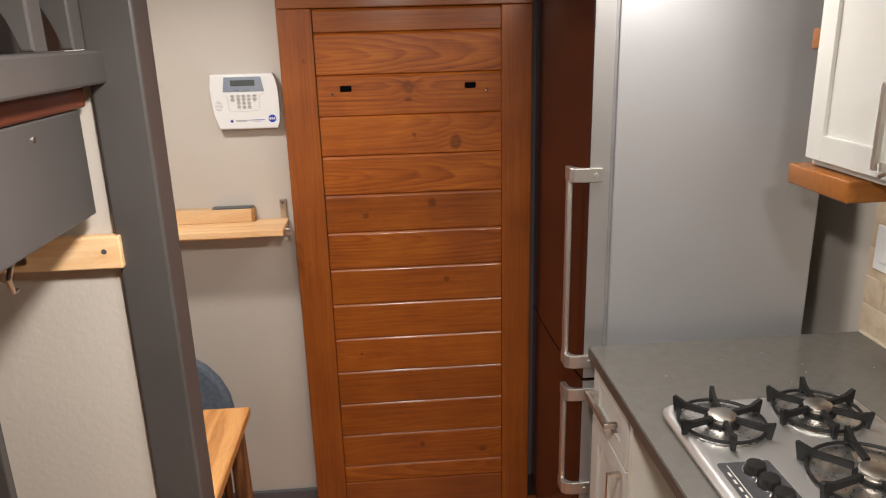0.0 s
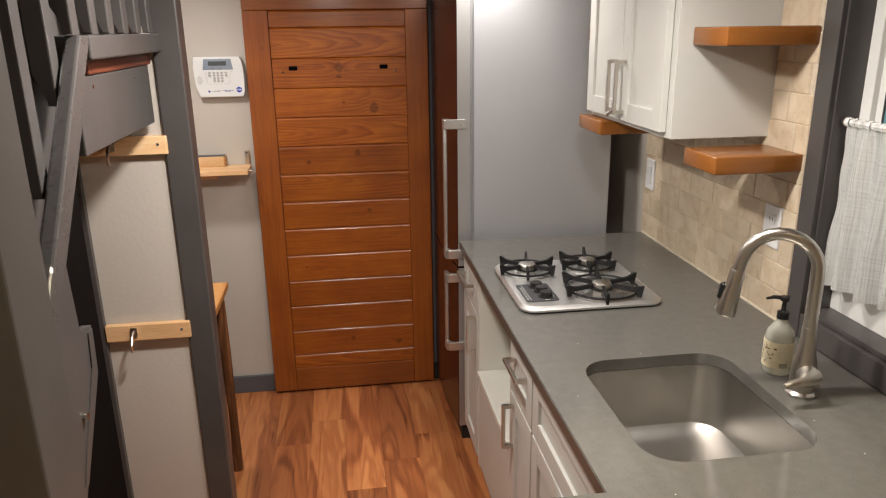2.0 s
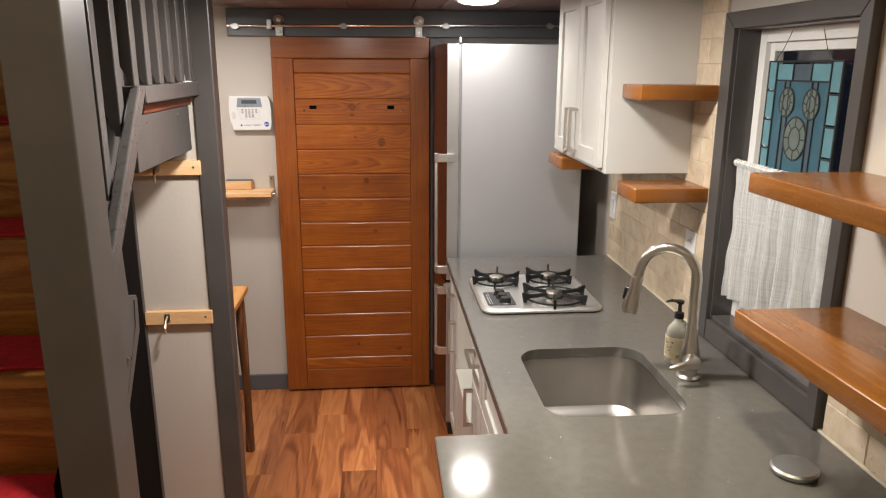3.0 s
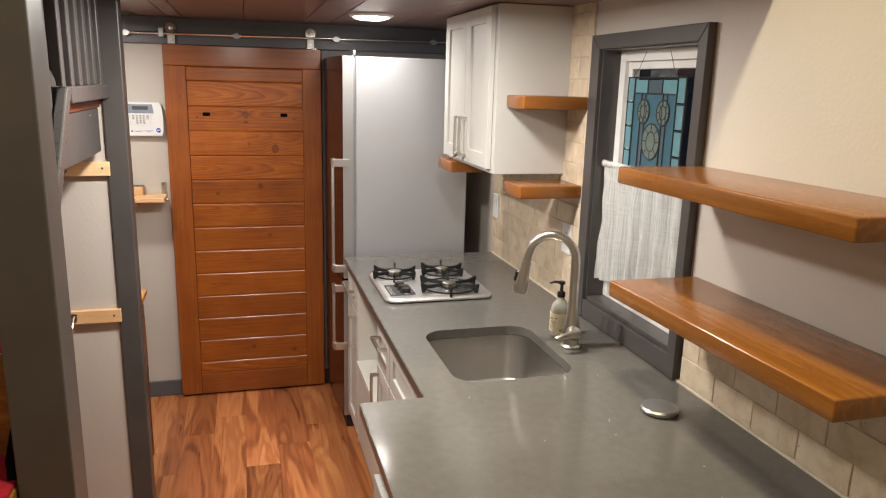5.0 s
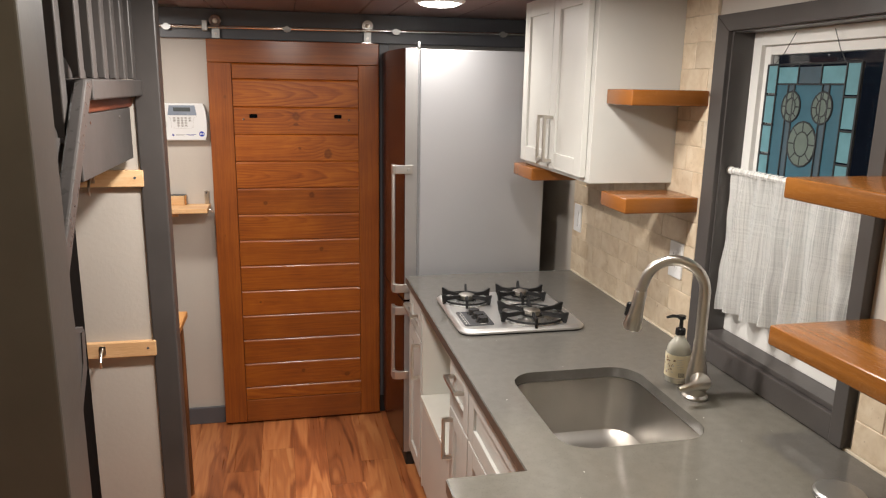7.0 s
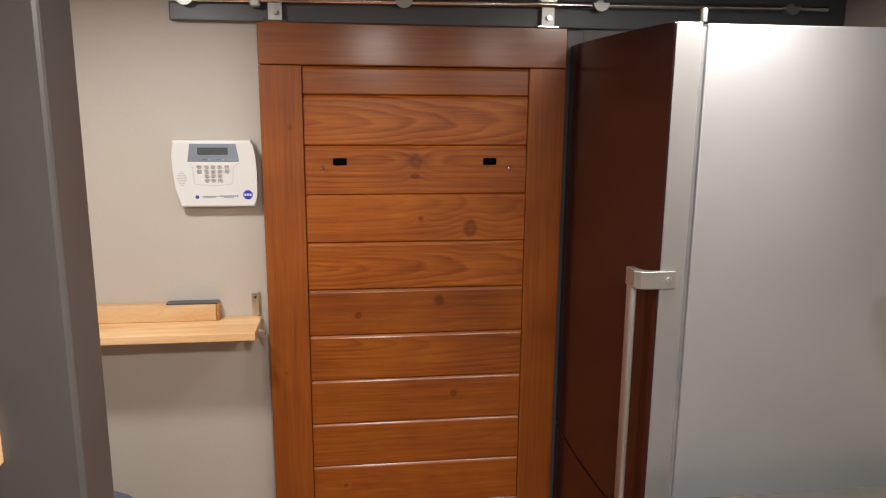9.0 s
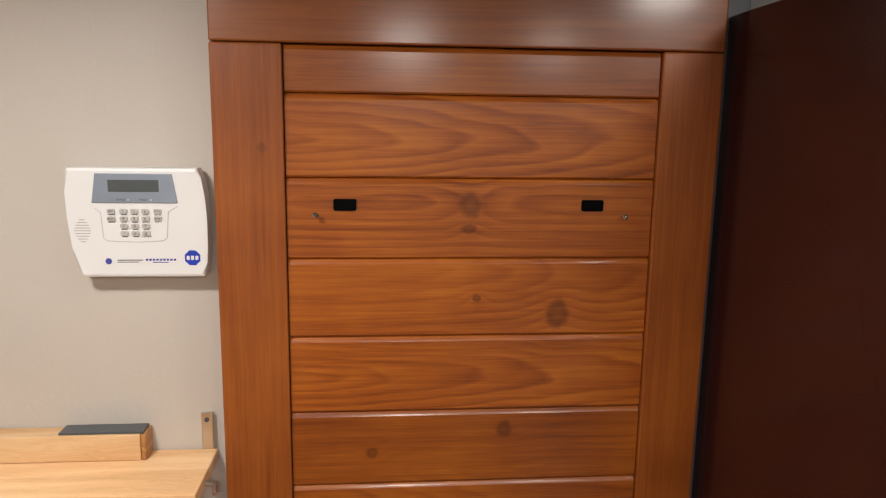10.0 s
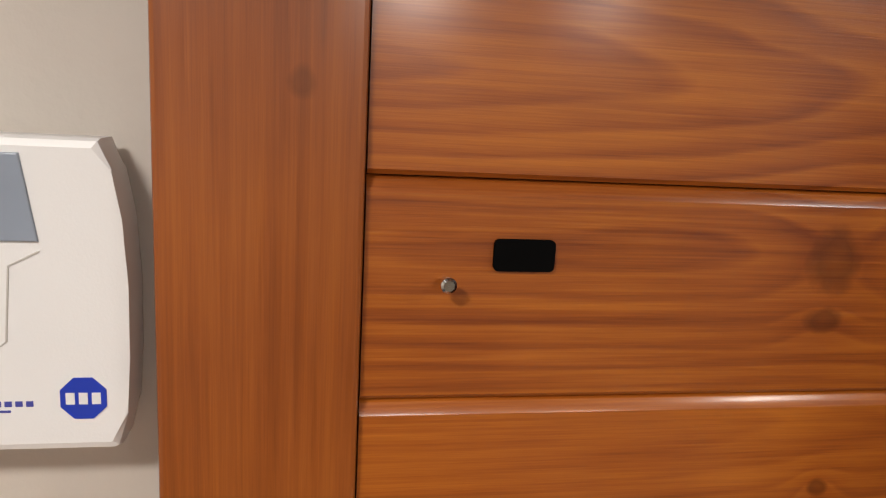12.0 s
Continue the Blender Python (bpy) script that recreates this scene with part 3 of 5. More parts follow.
for y0, y1, z0, z1 in ((a + 0.035, a + 0.06, c + 0.0755, d - 0.035), (b - 0.06, b - 0.035, c + 0.0755, d - 0.035), (a + 0.06, b - 0.06, d - 0.06, d - 0.035)):
    box(bm, fx0 + 0.014, fx1 - 0.004, y0, y1, z0, z1, bevel=0.002)
part("sash", bm, M_VINYL, win, "white vinyl inner sash")
for z0, z1 in ((c + 0.0765, 1.398), (1.442, d - 0.062)):
    pane = part("pane", B(fx0 + 0.022, fx0 + 0.026, a + 0.061, b - 0.061, z0, z1), M_PANE, win)
    pane.visible_shadow = False

# hanging stained-glass panel, with lead lines and coloured pieces
GX, GY0, GY1, GZ0, GZ1 = 1.466, 0.268, 0.592, 1.30, 1.762
sg = thing("stained_glass_panel", (GX, 0.4525, GZ0), "blue and teal leaded stained-glass panel hung by chains in the window", "stained glass")
gw, gh = GY1 - GY0, GZ1 - GZ0


def gpt(u, v):
    return (GY0 + u * gw, GZ0 + v * gh)


def gpiece(name, pts, mat):
    part(name, P([gpt(*p) for p in pts], 0, GX - 0.002, GX + 0.002), mat, sg)


def came(pts, w=0.0022):
    bm = bmesh.new()
    tube(bm, [(GX - 0.0035, *gpt(*p)) for p in pts], w, 6)
    part("lead_came", bm, M_LEAD, sg)


part("lead_frame", T([(GX, GY0, GZ0), (GX, GY0, GZ1), (GX, GY1, GZ1), (GX, GY1, GZ0), (GX, GY0, GZ0)], 0.0045, 6), M_LEAD, sg)
for k in range(6):
    v0, v1 = k / 6, (k + 1) / 6
    for u0, u1 in ((0.012, 0.125), (0.875, 0.988)):
        gpiece("glass_piece", [(u0, v0 + 0.012), (u1, v0 + 0.012), (u1, v1 - 0.002), (u0, v1 - 0.002)], M_SKYBLUE)
    if k:
        came([(0, v0), (0.13, v0)])
        came([(0.87, v0), (1, v0)])
for u in (0.13, 0.87):
    came([(u, 0), (u, 1)])
for s in (0, 1):
    f = (lambda u: 1 - u) if s else (lambda u: u)
    gpiece("glass_piece", [(f(0.14), 0.90), (f(0.37), 0.90), (f(0.37), 0.985), (f(0.14), 0.985)], M_SKYBLUE)
    gpiece("glass_piece", [(f(0.14), 0.02), (f(0.2), 0.02), (f(0.27), 0.30), (f(0.27), 0.89), (f(0.14), 0.89)], M_TEAL)
    gpiece("glass_piece", [(f(0.28), 0.30), (f(0.42), 0.10), (f(0.5), 0.10), (f(0.5), 0.16), (f(0.345), 0.33), (f(0.345), 0.89), (f(0.28), 0.89)], M_DEEP)
    gpiece("glass_piece", [(f(0.21), 0.02), (f(0.5), 0.02), (f(0.5), 0.095), (f(0.42), 0.095), (f(0.275), 0.29)], M_SKYBLUE)
    gpiece("glass_piece", [(f(0.38), 0.90), (f(0.5), 0.90), (f(0.5), 0.985), (f(0.38), 0.985)], M_DEEP)
    gpiece("glass_piece", [(f(0.35), 0.335), (f(0.5), 0.17), (f(0.5), 0.89), (f(0.35), 0.89)], M_TEAL)
    came([(f(0.13), 0.895), (f(0.5), 0.895)])
    came([(f(0.375), 0.895), (f(0.375), 1)])
    came([(f(0.205), 0), (f(0.275), 0.30), (f(0.275), 0.895)])
    came([(f(0.275), 0.295), (f(0.42), 0.098), (f(0.5), 0.098)])
    came([(f(0.348), 0.895), (f(0.348), 0.332), (f(0.5), 0.165)])
for cu, cv, ru, rv in ((0.5, 0.58, 0.155, 0.12), (0.33, 0.775, 0.105, 0.082), (0.67, 0.775, 0.105, 0.082)):
    ring = [(cu + ru * math.cos(2 * math.pi * k / 16), cv + rv * math.sin(2 * math.pi * k / 16)) for k in range(17)]
    inner = [(cu + 0.5 * (p[0] - cu), cv + 0.55 * (p[1] - cv)) for p in ring]
    part("glass_piece", P([gpt(*p) for p in ring[:-1]], 0, GX - 0.004, GX - 0.002), M_OLIVE, sg)
    came(ring, 0.0024)
    came(inner, 0.002)
    for k in range(0, 16, 2):
        came([inner[k], ring[k]], 0.0018)
for y, ya in ((GY0 + 0.05, GY0 + 0.10), (GY1 - 0.02, GY1 - 0.09)):
    part("hanging_chain", T([(GX, y, GZ1), (GX, (y + ya) / 2, GZ1 + 0.03), (GX, ya, WZ1 - 0.018)], 0.0010, 6), M_LEAD, sg)

# cafe curtain on its rod
cur = thing("cafe_curtain", (1.446, 0.44, 1.055), "short white slub-linen cafe curtain on a rod", "curtain")
bm = bmesh.new()
cols, rows_n = 72, 26
grid = []
for j in range(rows_n + 1):
    v = j / rows_n
    line = []
    for i in range(cols + 1):
        u = i / cols
        y = 0.172 + 0.508 * u + v * (0.018 * u - 0.010)
        ph = 2 * math.pi * (6.5 * u + 0.25 * noise.noise(Vector((u * 4, v * 1.5, 0))))
        x = 1.446 + (0.005 + 0.012 * v) * math.sin(ph) + 0.006 * noise.noise(Vector((u * 14, v * 5, 3)))
        z = 1.472 - v * (0.400 - 0.035 * (1 - u)) + 0.008 * noise.noise(Vector((u * 5, v * 2, 8))) * v - 0.012 * v * u
        line.append(bm.verts.new((x, y, z)))
    grid.append(line)
for j in range(rows_n):
    for i in range(cols):
        bm.faces.new((grid[j][i], grid[j][i + 1], grid[j + 1][i + 1], grid[j + 1][i]))
bmesh.ops.solidify(bm, geom=bm.faces[:], thickness=0.0012)
part("cloth", bm, M_CURTAIN, cur)
bm = bmesh.new()
for i in range(cols):
    ya, yb = 0.172 + 0.508 * i / cols, 0.172 + 0.508 * (i + 1) / cols
    r = 0.0095 + 0.002 * math.sin(i * 1.9)
    tube(bm, [(1.446, ya, 1.474), (1.446, yb, 1.474)], r, 8, cap=False)
part("rod_sleeve", bm, M_CURTAIN, cur)
part("curtain_rod", T([(1.446, WY0 + 0.016, 1.474), (1.446, WY1 - 0.016, 1.474)], 0.005, 10), M_NICKEL, cur)
part("rod_end", T([(1.446, WY1 - 0.022, 1.474), (1.446, WY1 - 0.0145, 1.474)], 0.012, 14), M_NICKEL, cur)

# ---- sliding plank door ----
DX0, DX1, DY, DZ0, DZ1 = -0.132, 0.647, 2.345, 0.012, 1.882
PX0, PX1 = -0.027, 0.549
door = thing("barn_door", (0.2575, DY + 0.02, DZ0), "closed reddish-brown stained pine barn door with horizontal planks", "door")
part("stile", B(DX0, PX0 - 0.0005, DY, DY + 0.036, DZ0, 1.7805, bevel=0.003), M_STILEK, door)
part("stile", B(PX1 + 0.0005, DX1, DY, DY + 0.036, DZ0, 1.7805, bevel=0.003), M_STILE, door)
part("top_rail", B(DX0, DX1, DY, DY + 0.036, 1.7815, DZ1, bevel=0.003), M_RAILW, door)
part("bottom_rail", B(PX0, PX1, DY, DY + 0.036, DZ0, 0.128, bevel=0.003), M_RAILW, door)
part("backing_board", B(PX0, PX1, DY + 0.026, DY + 0.035, 0.129, 1.781), M_JOIST, door)


def plank_mesh(h):
    """A plank with chamfered long edges, the upper one wider and eased."""
    bm = bmesh.new()
    w, t = (PX1 - PX0) / 2 - 0.0008, h / 2
    prism(bm, [(0.0, -t + 0.0032), (0.0030, -t + 0.0004), (0.018, -t + 0.0004), (0.018, t - 0.0004), (0.0062, t - 0.0004), (0.0036, t - 0.0022), (0.0013, t - 0.0055), (0.0, t - 0.0090)], 0, -w, w)
    return finish(bm, "plank", M_PLANK)


PITCH = 0.1263
wide, narrow_top, narrow_bottom = plank_mesh(PITCH), plank_mesh(1.781 - 1.7103), plank_mesh(0.194 - 0.128)
cxm = (PX0 + PX1) / 2
for k in range(12):
    piece("plank", wide, door, (cxm, DY + 0.008, 1.7103 - PITCH * (k + 0.5)))
piece("plank", narrow_top, door, (cxm, DY + 0.008, (1.781 + 1.7103) / 2))
piece("plank", narrow_bottom, door, (cxm, DY + 0.008, (0.194 + 0.128) / 2))
for vx in (0.062, 0.451):
    part("velcro_patch", P(rounded(vx - 0.0175, vx + 0.0175, 1.5335, 1.5515, 0.003, 3), 1, DY + 0.0055, DY + 0.0082), M_VELCRO, door, "black hook-and-loop patch")
for sx, sz in ((0.018, 1.528), (0.501, 1.526)):
    bm = T([(sx, DY + 0.012, sz), (sx, DY - 0.004, sz)], 0.0018, 8)
    tube(bm, [(sx, DY - 0.004, sz), (sx, DY - 0.0065, sz), (sx, DY - 0.0075, sz)], [0.0044, 0.0044, 0.003], 14)
    part("screw", bm, M_CHROME, door, "steel screw left standing proud")
for hx in (-0.087, 0.595):
    hg = part("hanger_strap", P(rounded(hx - 0.017, hx + 0.017, 1.8825, 1.965, 0.008, 4), 1, DY + 0.006, DY + 0.012, bevel=0.001), M_SATIN, door, "satin steel hanger strap")
    part("foot_plate", B(hx - 0.028, hx + 0.028, DY + 0.002, DY + 0.03, 1.8822, 1.8868, bevel=0.001), M_CHROME, hg)
    part("wheel", T([(hx, DY + 0.002, 1.960), (hx, DY + 0.0045, 1.960), (hx, DY + 0.0225, 1.960), (hx, DY + 0.025, 1.960)], [0.024, 0.027, 0.027, 0.024], 28), M_CHROME, hg)
    part("hub", T([(hx, DY + 0.001, 1.960), (hx, DY - 0.004, 1.960), (hx, DY - 0.006, 1.960)], [0.011, 0.011, 0.007], 18), M_NICKEL, hg)
    part("bolt", T([(hx, DY - 0.006, 1.905), (hx, DY + 0.008, 1.905)], 0.006, 12), M_NICKEL, hg)

track = thing("door_track", (0.5, YN - 0.045, 1.93), "stainless round-bar sliding door track on standoffs", "door track")
part("bar", T([(-0.335, YN - 0.047, 1.932), (1.36, YN - 0.047, 1.945)], 0.008, 12), M_CHROME, track)
for sx in (-0.295, 0.226, 0.729, 1.252):
    zz = 1.932 + 0.013 * (sx + 0.335) / 1.695
    bm = T([(sx, YN - 0.030, zz), (sx, YN - 0.056, zz)], 0.012, 16)
    prism(bm, [(sx + 0.021 * math.cos(math.pi * (1 + k / 12)), zz + 0.004 + 0.021 * math.sin(math.pi * (1 + k / 12))) for k in range(13)], 1, YN - 0.066, YN - 0.056)
    part("standoff", bm, M_SATIN, track)
bm = B(-0.145, -0.120, YN - 0.062, YN - 0.034, 1.915, 1.962, bevel=0.004)
part("end_stop", bm, M_SATIN, track)

# ---- fridge ----
FR = thing("fridge_freezer", (1.0, 2.09, 0.0), "tall stainless fridge-freezer with grey sides and bar handles", "fridge")
part("body", B(0.748, 1.295, 1.797, 2.385, 0.04, 1.838, bevel=0.004), M_FSIDE, FR, "silver-grey enamelled body")
part("gasket", B(0.738, 0.748, 1.803, 2.378, 0.06, 1.832), M_GASKET, FR, "grey door gasket")
part("plinth", B(0.70, 1.28, 1.81, 2.38, 0.0, 0.06), M_RUBBER, FR)


def fridge_door(z0, z1):
    """A door whose front bows out a little, with a bright near edge."""
    n = 8
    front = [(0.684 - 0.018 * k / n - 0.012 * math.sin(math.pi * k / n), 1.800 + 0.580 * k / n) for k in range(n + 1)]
    d = part("fridge_door", P([(0.738, 1.800)] + front + [(0.738, 2.380)], 2, z0, z1, bevel=0.003), M_CHERRY, FR, "glossy dark cherry-red door front")
    part("door_edge", B(0.687, 0.737, 1.7955, 1.7995, z0 + 0.001, z1 - 0.001, bevel=0.001), M_EDGEV, d, "bright steel door edge")
    return d


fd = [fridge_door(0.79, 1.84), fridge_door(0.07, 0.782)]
for dd, z0, z1 in ((fd[0], 0.825, 1.372), (fd[1], 0.428, 0.762)):
    hx = 0.642
    hnd = part("door_handle", B(hx - 0.007, hx + 0.007, 1.812, 1.838, z0, z1, bevel=0.005, segments=3), M_HANDLE, dd, "satin steel bar handle")
    for zz in (z0 + 0.018, z1 - 0.018):
        arm = [(hx - 0.0075, 1.8395), (hx - 0.0065, 1.800), (hx + 0.004, 1.790), (hx + 0.020, 1.7865), (0.716, 1.7865), (0.716, 1.7950), (hx + 0.024, 1.7955), (hx + 0.012, 1.802), (hx + 0.0075, 1.812), (hx + 0.0075, 1.8395)]
        part("door_handle_bracket", P(arm, 2, zz - 0.018, zz + 0.018, bevel=0.002), M_HANDLE, dd)
        part("screw_cap", T([(0.700, 1.7866, zz), (0.700, 1.7846, zz)], [0.0062, 0.0052], 14), M_EDGEV, dd)
part("hinge_cap", L([(0.0, 1.842), (0.007, 1.842), (0.007, 1.862), (0.005, 1.865), (0.0, 1.865)], 0.742, 1.806, 14), M_SATIN, FR)

# ---- worktop ----
wt = thing("worktop", (1.0, 0.5, 0.882), "polished grey quartz L-shaped worktop with undermount sink cut-out", "worktop")
SX0, SX1, SY0, SY1 = 0.797, 1.168, 0.215, 0.655
CF, CB, PXF = 0.684, XE - 0.012, 0.512
ZT, ZB = 0.912, 0.882
inner = rounded(SX0, SX1, SY0, SY1, 0.075, 8)


def slab_with_hole(bm, x0, x1, y0, y1, hole, z0, z1):
    loops = {}
    for z in (z0, z1):
        out = [bm.verts.new((x, y, z)) for x, y in ((x1, y1), (x0, y1), (x0, y0), (x1, y0))]
        ins = [bm.verts.new((x, y, z)) for x, y in hole]
        m = len(ins) // 4
        for q in range(4):
            seg = ins[q * m:(q + 1) * m]
            for a, b in zip(seg, seg[1:]):
                bm.faces.new((out[q], a, b) if z == z1 else (out[q], b, a))
            nxt = ins[((q + 1) * m) % len(ins)]
            f = (out[q], seg[-1], nxt, out[(q + 1) % 4])
            bm.faces.new(f if z == z1 else f[::-1])
        loops[z] = (out, ins)
    for idx in (0, 1):
        a, b = loops[z0][idx], loops[z1][idx]
        for i in range(len(a)):
            j = (i + 1) % len(a)
            bm.faces.new((a[i], a[j], b[j], b[i]))


bm = bmesh.new()
slab_with_hole(bm, CF, CB, 0.15, 1.738, inner, ZB, ZT)
box(bm, PXF, CB, -2.3, 0.15, ZB, ZT)
part("slab", bm, M_QUARTZ, wt)
# thin strips that paint the shade on the slab's upright edges
part("front_edge", B(CF - 0.0022, CF - 0.0004, 0.152, 1.737, ZB + 0.001, ZT - 0.002), M_EDGESHADE, wt, "thin darker strip, shade painted on the polished front edge")
part("front_edge", B(PXF - 0.0022, PXF - 0.0004, -2.299, 0.149, ZB + 0.001, ZT - 0.002), M_EDGESHADE, wt, "thin darker strip, shade painted on the polished front edge")
part("return_edge", B(PXF + 0.001, CF - 0.003, 0.1504, 0.1522, ZB + 0.001, ZT - 0.002), M_EDGESHADE, wt)
solid("worktop_caulk", B(CB - 0.003, XE - 0.0015, -2.3, 1.738, ZT - 0.004, ZT + 0.006, bevel=0.002), M_CAULK, "cream caulk bead along the back of the worktop", "caulk", "structure")

# ---- sink ----
sk = thing("kitchen_sink", (0.98, 0.435, 0.70), "stainless undermount single-bowl sink with rounded corners", "sink")
bm = bmesh.new()
rings = []
for inset, z, r in ((0.0, ZB - 0.001, 0.075), (-0.004, ZB - 0.004, 0.078), (0.004, 0.79, 0.075), (0.012, 0.725, 0.07), (0.028, 0.708, 0.06), (0.06, 0.702, 0.05), (0.12, 0.699, 0.03)):
    rings.append([bm.verts.new((x, y, z)) for x, y in rounded(SX0 + inset, SX1 - inset, SY0 + inset, SY1 - inset, r, 8)])
for a, b in zip(rings, rings[1:]):
    for i in range(len(a)):
        j = (i + 1) % len(a)
        bm.faces.new((a[i], a[j], b[j], b[i]))
bm.faces.new(rings[-1])
part("bowl", bm, M_SINK, sk)
part("drain", L([(0.045, 0.7005), (0.043, 0.704), (0.034, 0.702), (0.0, 0.700)], 0.98, 0.435, 24), M_CHROME, sk)

# ---- tap ----
tap = thing("kitchen_tap", (1.235, 0.424, ZT), "satin nickel pull-down gooseneck kitchen tap", "tap")
bm = L([(0.0, ZT + 0.0005), (0.032, ZT + 0.0005), (0.033, ZT + 0.006), (0.027, ZT + 0.012), (0.026, ZT + 0.03), (0.027, ZT + 0.05), (0.025, ZT + 0.075), (0.020, ZT + 0.10), (0.0165, ZT + 0.13), (0.015, ZT + 0.16), (0.0, ZT + 0.16)], 1.235, 0.424, 24)
part("tap_body", bm, M_NICKEL, tap)
pts = [(1.235, 0.424, ZT + 0.155), (1.235, 0.424, 1.195)]
cx, cz, rr = 1.160, 1.200, 0.075
dirx, diry = -0.86, 0.51
for k in range(1, 15):
    a = math.pi * k / 15
    off = rr * (1 - math.cos(a))
    pts.append((1.235 + dirx * off, 0.424 + diry * off, 1.198 + rr * math.sin(a)))
tipx, tipy = 1.235 + dirx * 0.155, 0.424 + diry * 0.155
pts.append((tipx, tipy, 1.185))
part("spout", T(pts, [0.0145] * 2 + [0.0138] * 15, 16), M_NICKEL, tap)
h0 = Vector((tipx, tipy, 1.185))
hd = Vector((-0.14, 0.09, -1)).normalized()
part("spray_head", T([h0 + hd * s for s in (0, 0.005, 0.03, 0.07, 0.10, 0.108)], [0.0150, 0.0165, 0.0165, 0.0205, 0.0245, 0.022], 20), M_NICKEL, tap)
bq = h0 + hd * 0.055 + Vector((-0.016, 0.010, 0))
part("spray_button", T([bq + hd * s for s in (-0.02, -0.016, 0.016, 0.02)], [0.004, 0.009, 0.009, 0.004], 10), M_BLACK, tap)
part("lever", T([(1.235, 0.424, ZT + 0.052), (1.225, 0.385, ZT + 0.058), (1.20, 0.372, ZT + 0.057), (1.168, 0.372, ZT + 0.052), (1.158, 0.372, ZT + 0.050)], [0.022, 0.024, 0.012, 0.0085, 0.006], 12), M_NICKEL, tap)

# ---- soap bottle ----
sp = thing("soap_bottle", (1.245, 0.533, ZT), "clear soap bottle with cream label and black pump", "soap bottle")
sx, sy = 1.245, 0.535
part("bottle", L([(0.0, ZT + 0.001), (0.030, ZT + 0.001), (0.033, ZT + 0.006), (0.033, ZT + 0.085), (0.029, ZT + 0.105), (0.016, ZT + 0.122), (0.012, ZT + 0.128), (0.012, ZT + 0.135), (0.0, ZT + 0.135)], sx, sy, 24), M_SOAP, sp)
part("label", L([(0.0332, ZT + 0.018), (0.0338, ZT + 0.018), (0.0338, ZT + 0.082), (0.0332, ZT + 0.082)], sx, sy, 24), M_LABEL, sp, "cream paper label with dark print")
def label_patch(bm, a0, a1, z0, z1, rad=0.0341):
    n = 3
    lo = [bm.verts.new((sx + rad * math.cos(radians(a0 + (a1 - a0) * i / n)), sy + rad * math.sin(radians(a0 + (a1 - a0) * i / n)), ZT + z0)) for i in range(n + 1)]
    hi = [bm.verts.new((v.co.x, v.co.y, ZT + z1)) for v in lo]
    for i in range(n):
        bm.faces.new((lo[i], lo[i + 1], hi[i + 1], hi[i]))


bm, bm2 = bmesh.new(), bmesh.new()
soap_rng = random.Random(8)
for k in range(34):
    a, z = soap_rng.uniform(158, 222), soap_rng.uniform(0.020, 0.079)
    label_patch(bm if k % 3 else bm2, a, a + soap_rng.uniform(3, 10), z, z + soap_rng.uniform(0.002, 0.006))
for k in range(6):
    label_patch(bm2, 236, 236 + soap_rng.uniform(22, 34), 0.070 - 0.005 * k, 0.0712 - 0.005 * k)
part("label_leaves", bm, M_BARK, sp, "brown leaf print")
part("label_lines", bm2, M_KEY, sp)
bm = bmesh.new()
for k in range(9):
    label_patch(bm, 246 + 3.4 * k, 247.6 + 3.4 * k, 0.021, 0.033)
part("barcode", bm, M_INK, sp)
part("pump", L([(0.0, ZT + 0.134), (0.0135, ZT + 0.134), (0.0135, ZT + 0.150), (0.006, ZT + 0.153), (0.005, ZT + 0.175), (0.011, ZT + 0.178), (0.011, ZT + 0.187), (0.0, ZT + 0.188)], sx, sy, 16), M_BLACK, sp, "black pump top")
part("nozzle", T([(sx, sy, ZT + 0.183), (sx - 0.02, sy + 0.012, ZT + 0.183), (sx - 0.034, sy + 0.02, ZT + 0.177)], [0.005, 0.0045, 0.003], 8), M_BLACK, sp)

solid("sink_stopper", L([(0.0, ZT + 0.0005), (0.040, ZT + 0.0005), (0.048, ZT + 0.004), (0.049, ZT + 0.012), (0.045, ZT + 0.0165), (0.0, ZT + 0.0175)], 1.26, -0.062, 32), M_SATIN, "round brushed-steel disc lying on the worktop", "sink cover")

# ---- gas hob ----
hob = thing("gas_hob", (0.95, 1.18, ZT), "three-burner stainless gas hob with black grates", "hob")
HX0, HX1, HY0, HY1 = 0.738, 1.168, 0.965, 1.400
bm = bmesh.new()
n_out = rounded(HX0, HX1, HY0, HY1, 0.03, 5)
levels = [(0.0, ZT + 0.006), (0.0, ZT + 0.012), (0.008, ZT + 0.019), (0.016, ZT + 0.020), (0.030, ZT + 0.016)]
rr_ = []
for ins, z in levels:
    rr_.append([bm.verts.new((x, y, z)) for x, y in rounded(HX0 + ins, HX1 - ins, HY0 + ins, HY1 - ins, 0.045 - ins * 0.5, 7)])
for a, b in zip(rr_, rr_[1:]):
    for i in range(len(a)):
        j = (i + 1) % len(a)
        bm.faces.new((a[i], a[j], b[j], b[i]))
bm.faces.new(rr_[-1])
bm.faces.new(rr_[0][::-1])
part("hob_plate", bm, M_STEEL, hob)
for x0, x1, y0, y1 in ((HX0 + 0.05, HX0 + 0.19, HY0 + 0.004, HY0 + 0.02), (HX1 - 0.19, HX1 - 0.03, HY0 + 0.004, HY0 + 0.02), (HX0 + 0.02, HX1 - 0.02, HY1 - 0.02, HY1 - 0.004)):
    part("hob_foot", B(x0, x1, y0, y1, ZT + 0.0005, ZT + 0.006), M_RUBBER, hob)
HT = ZT + 0.016
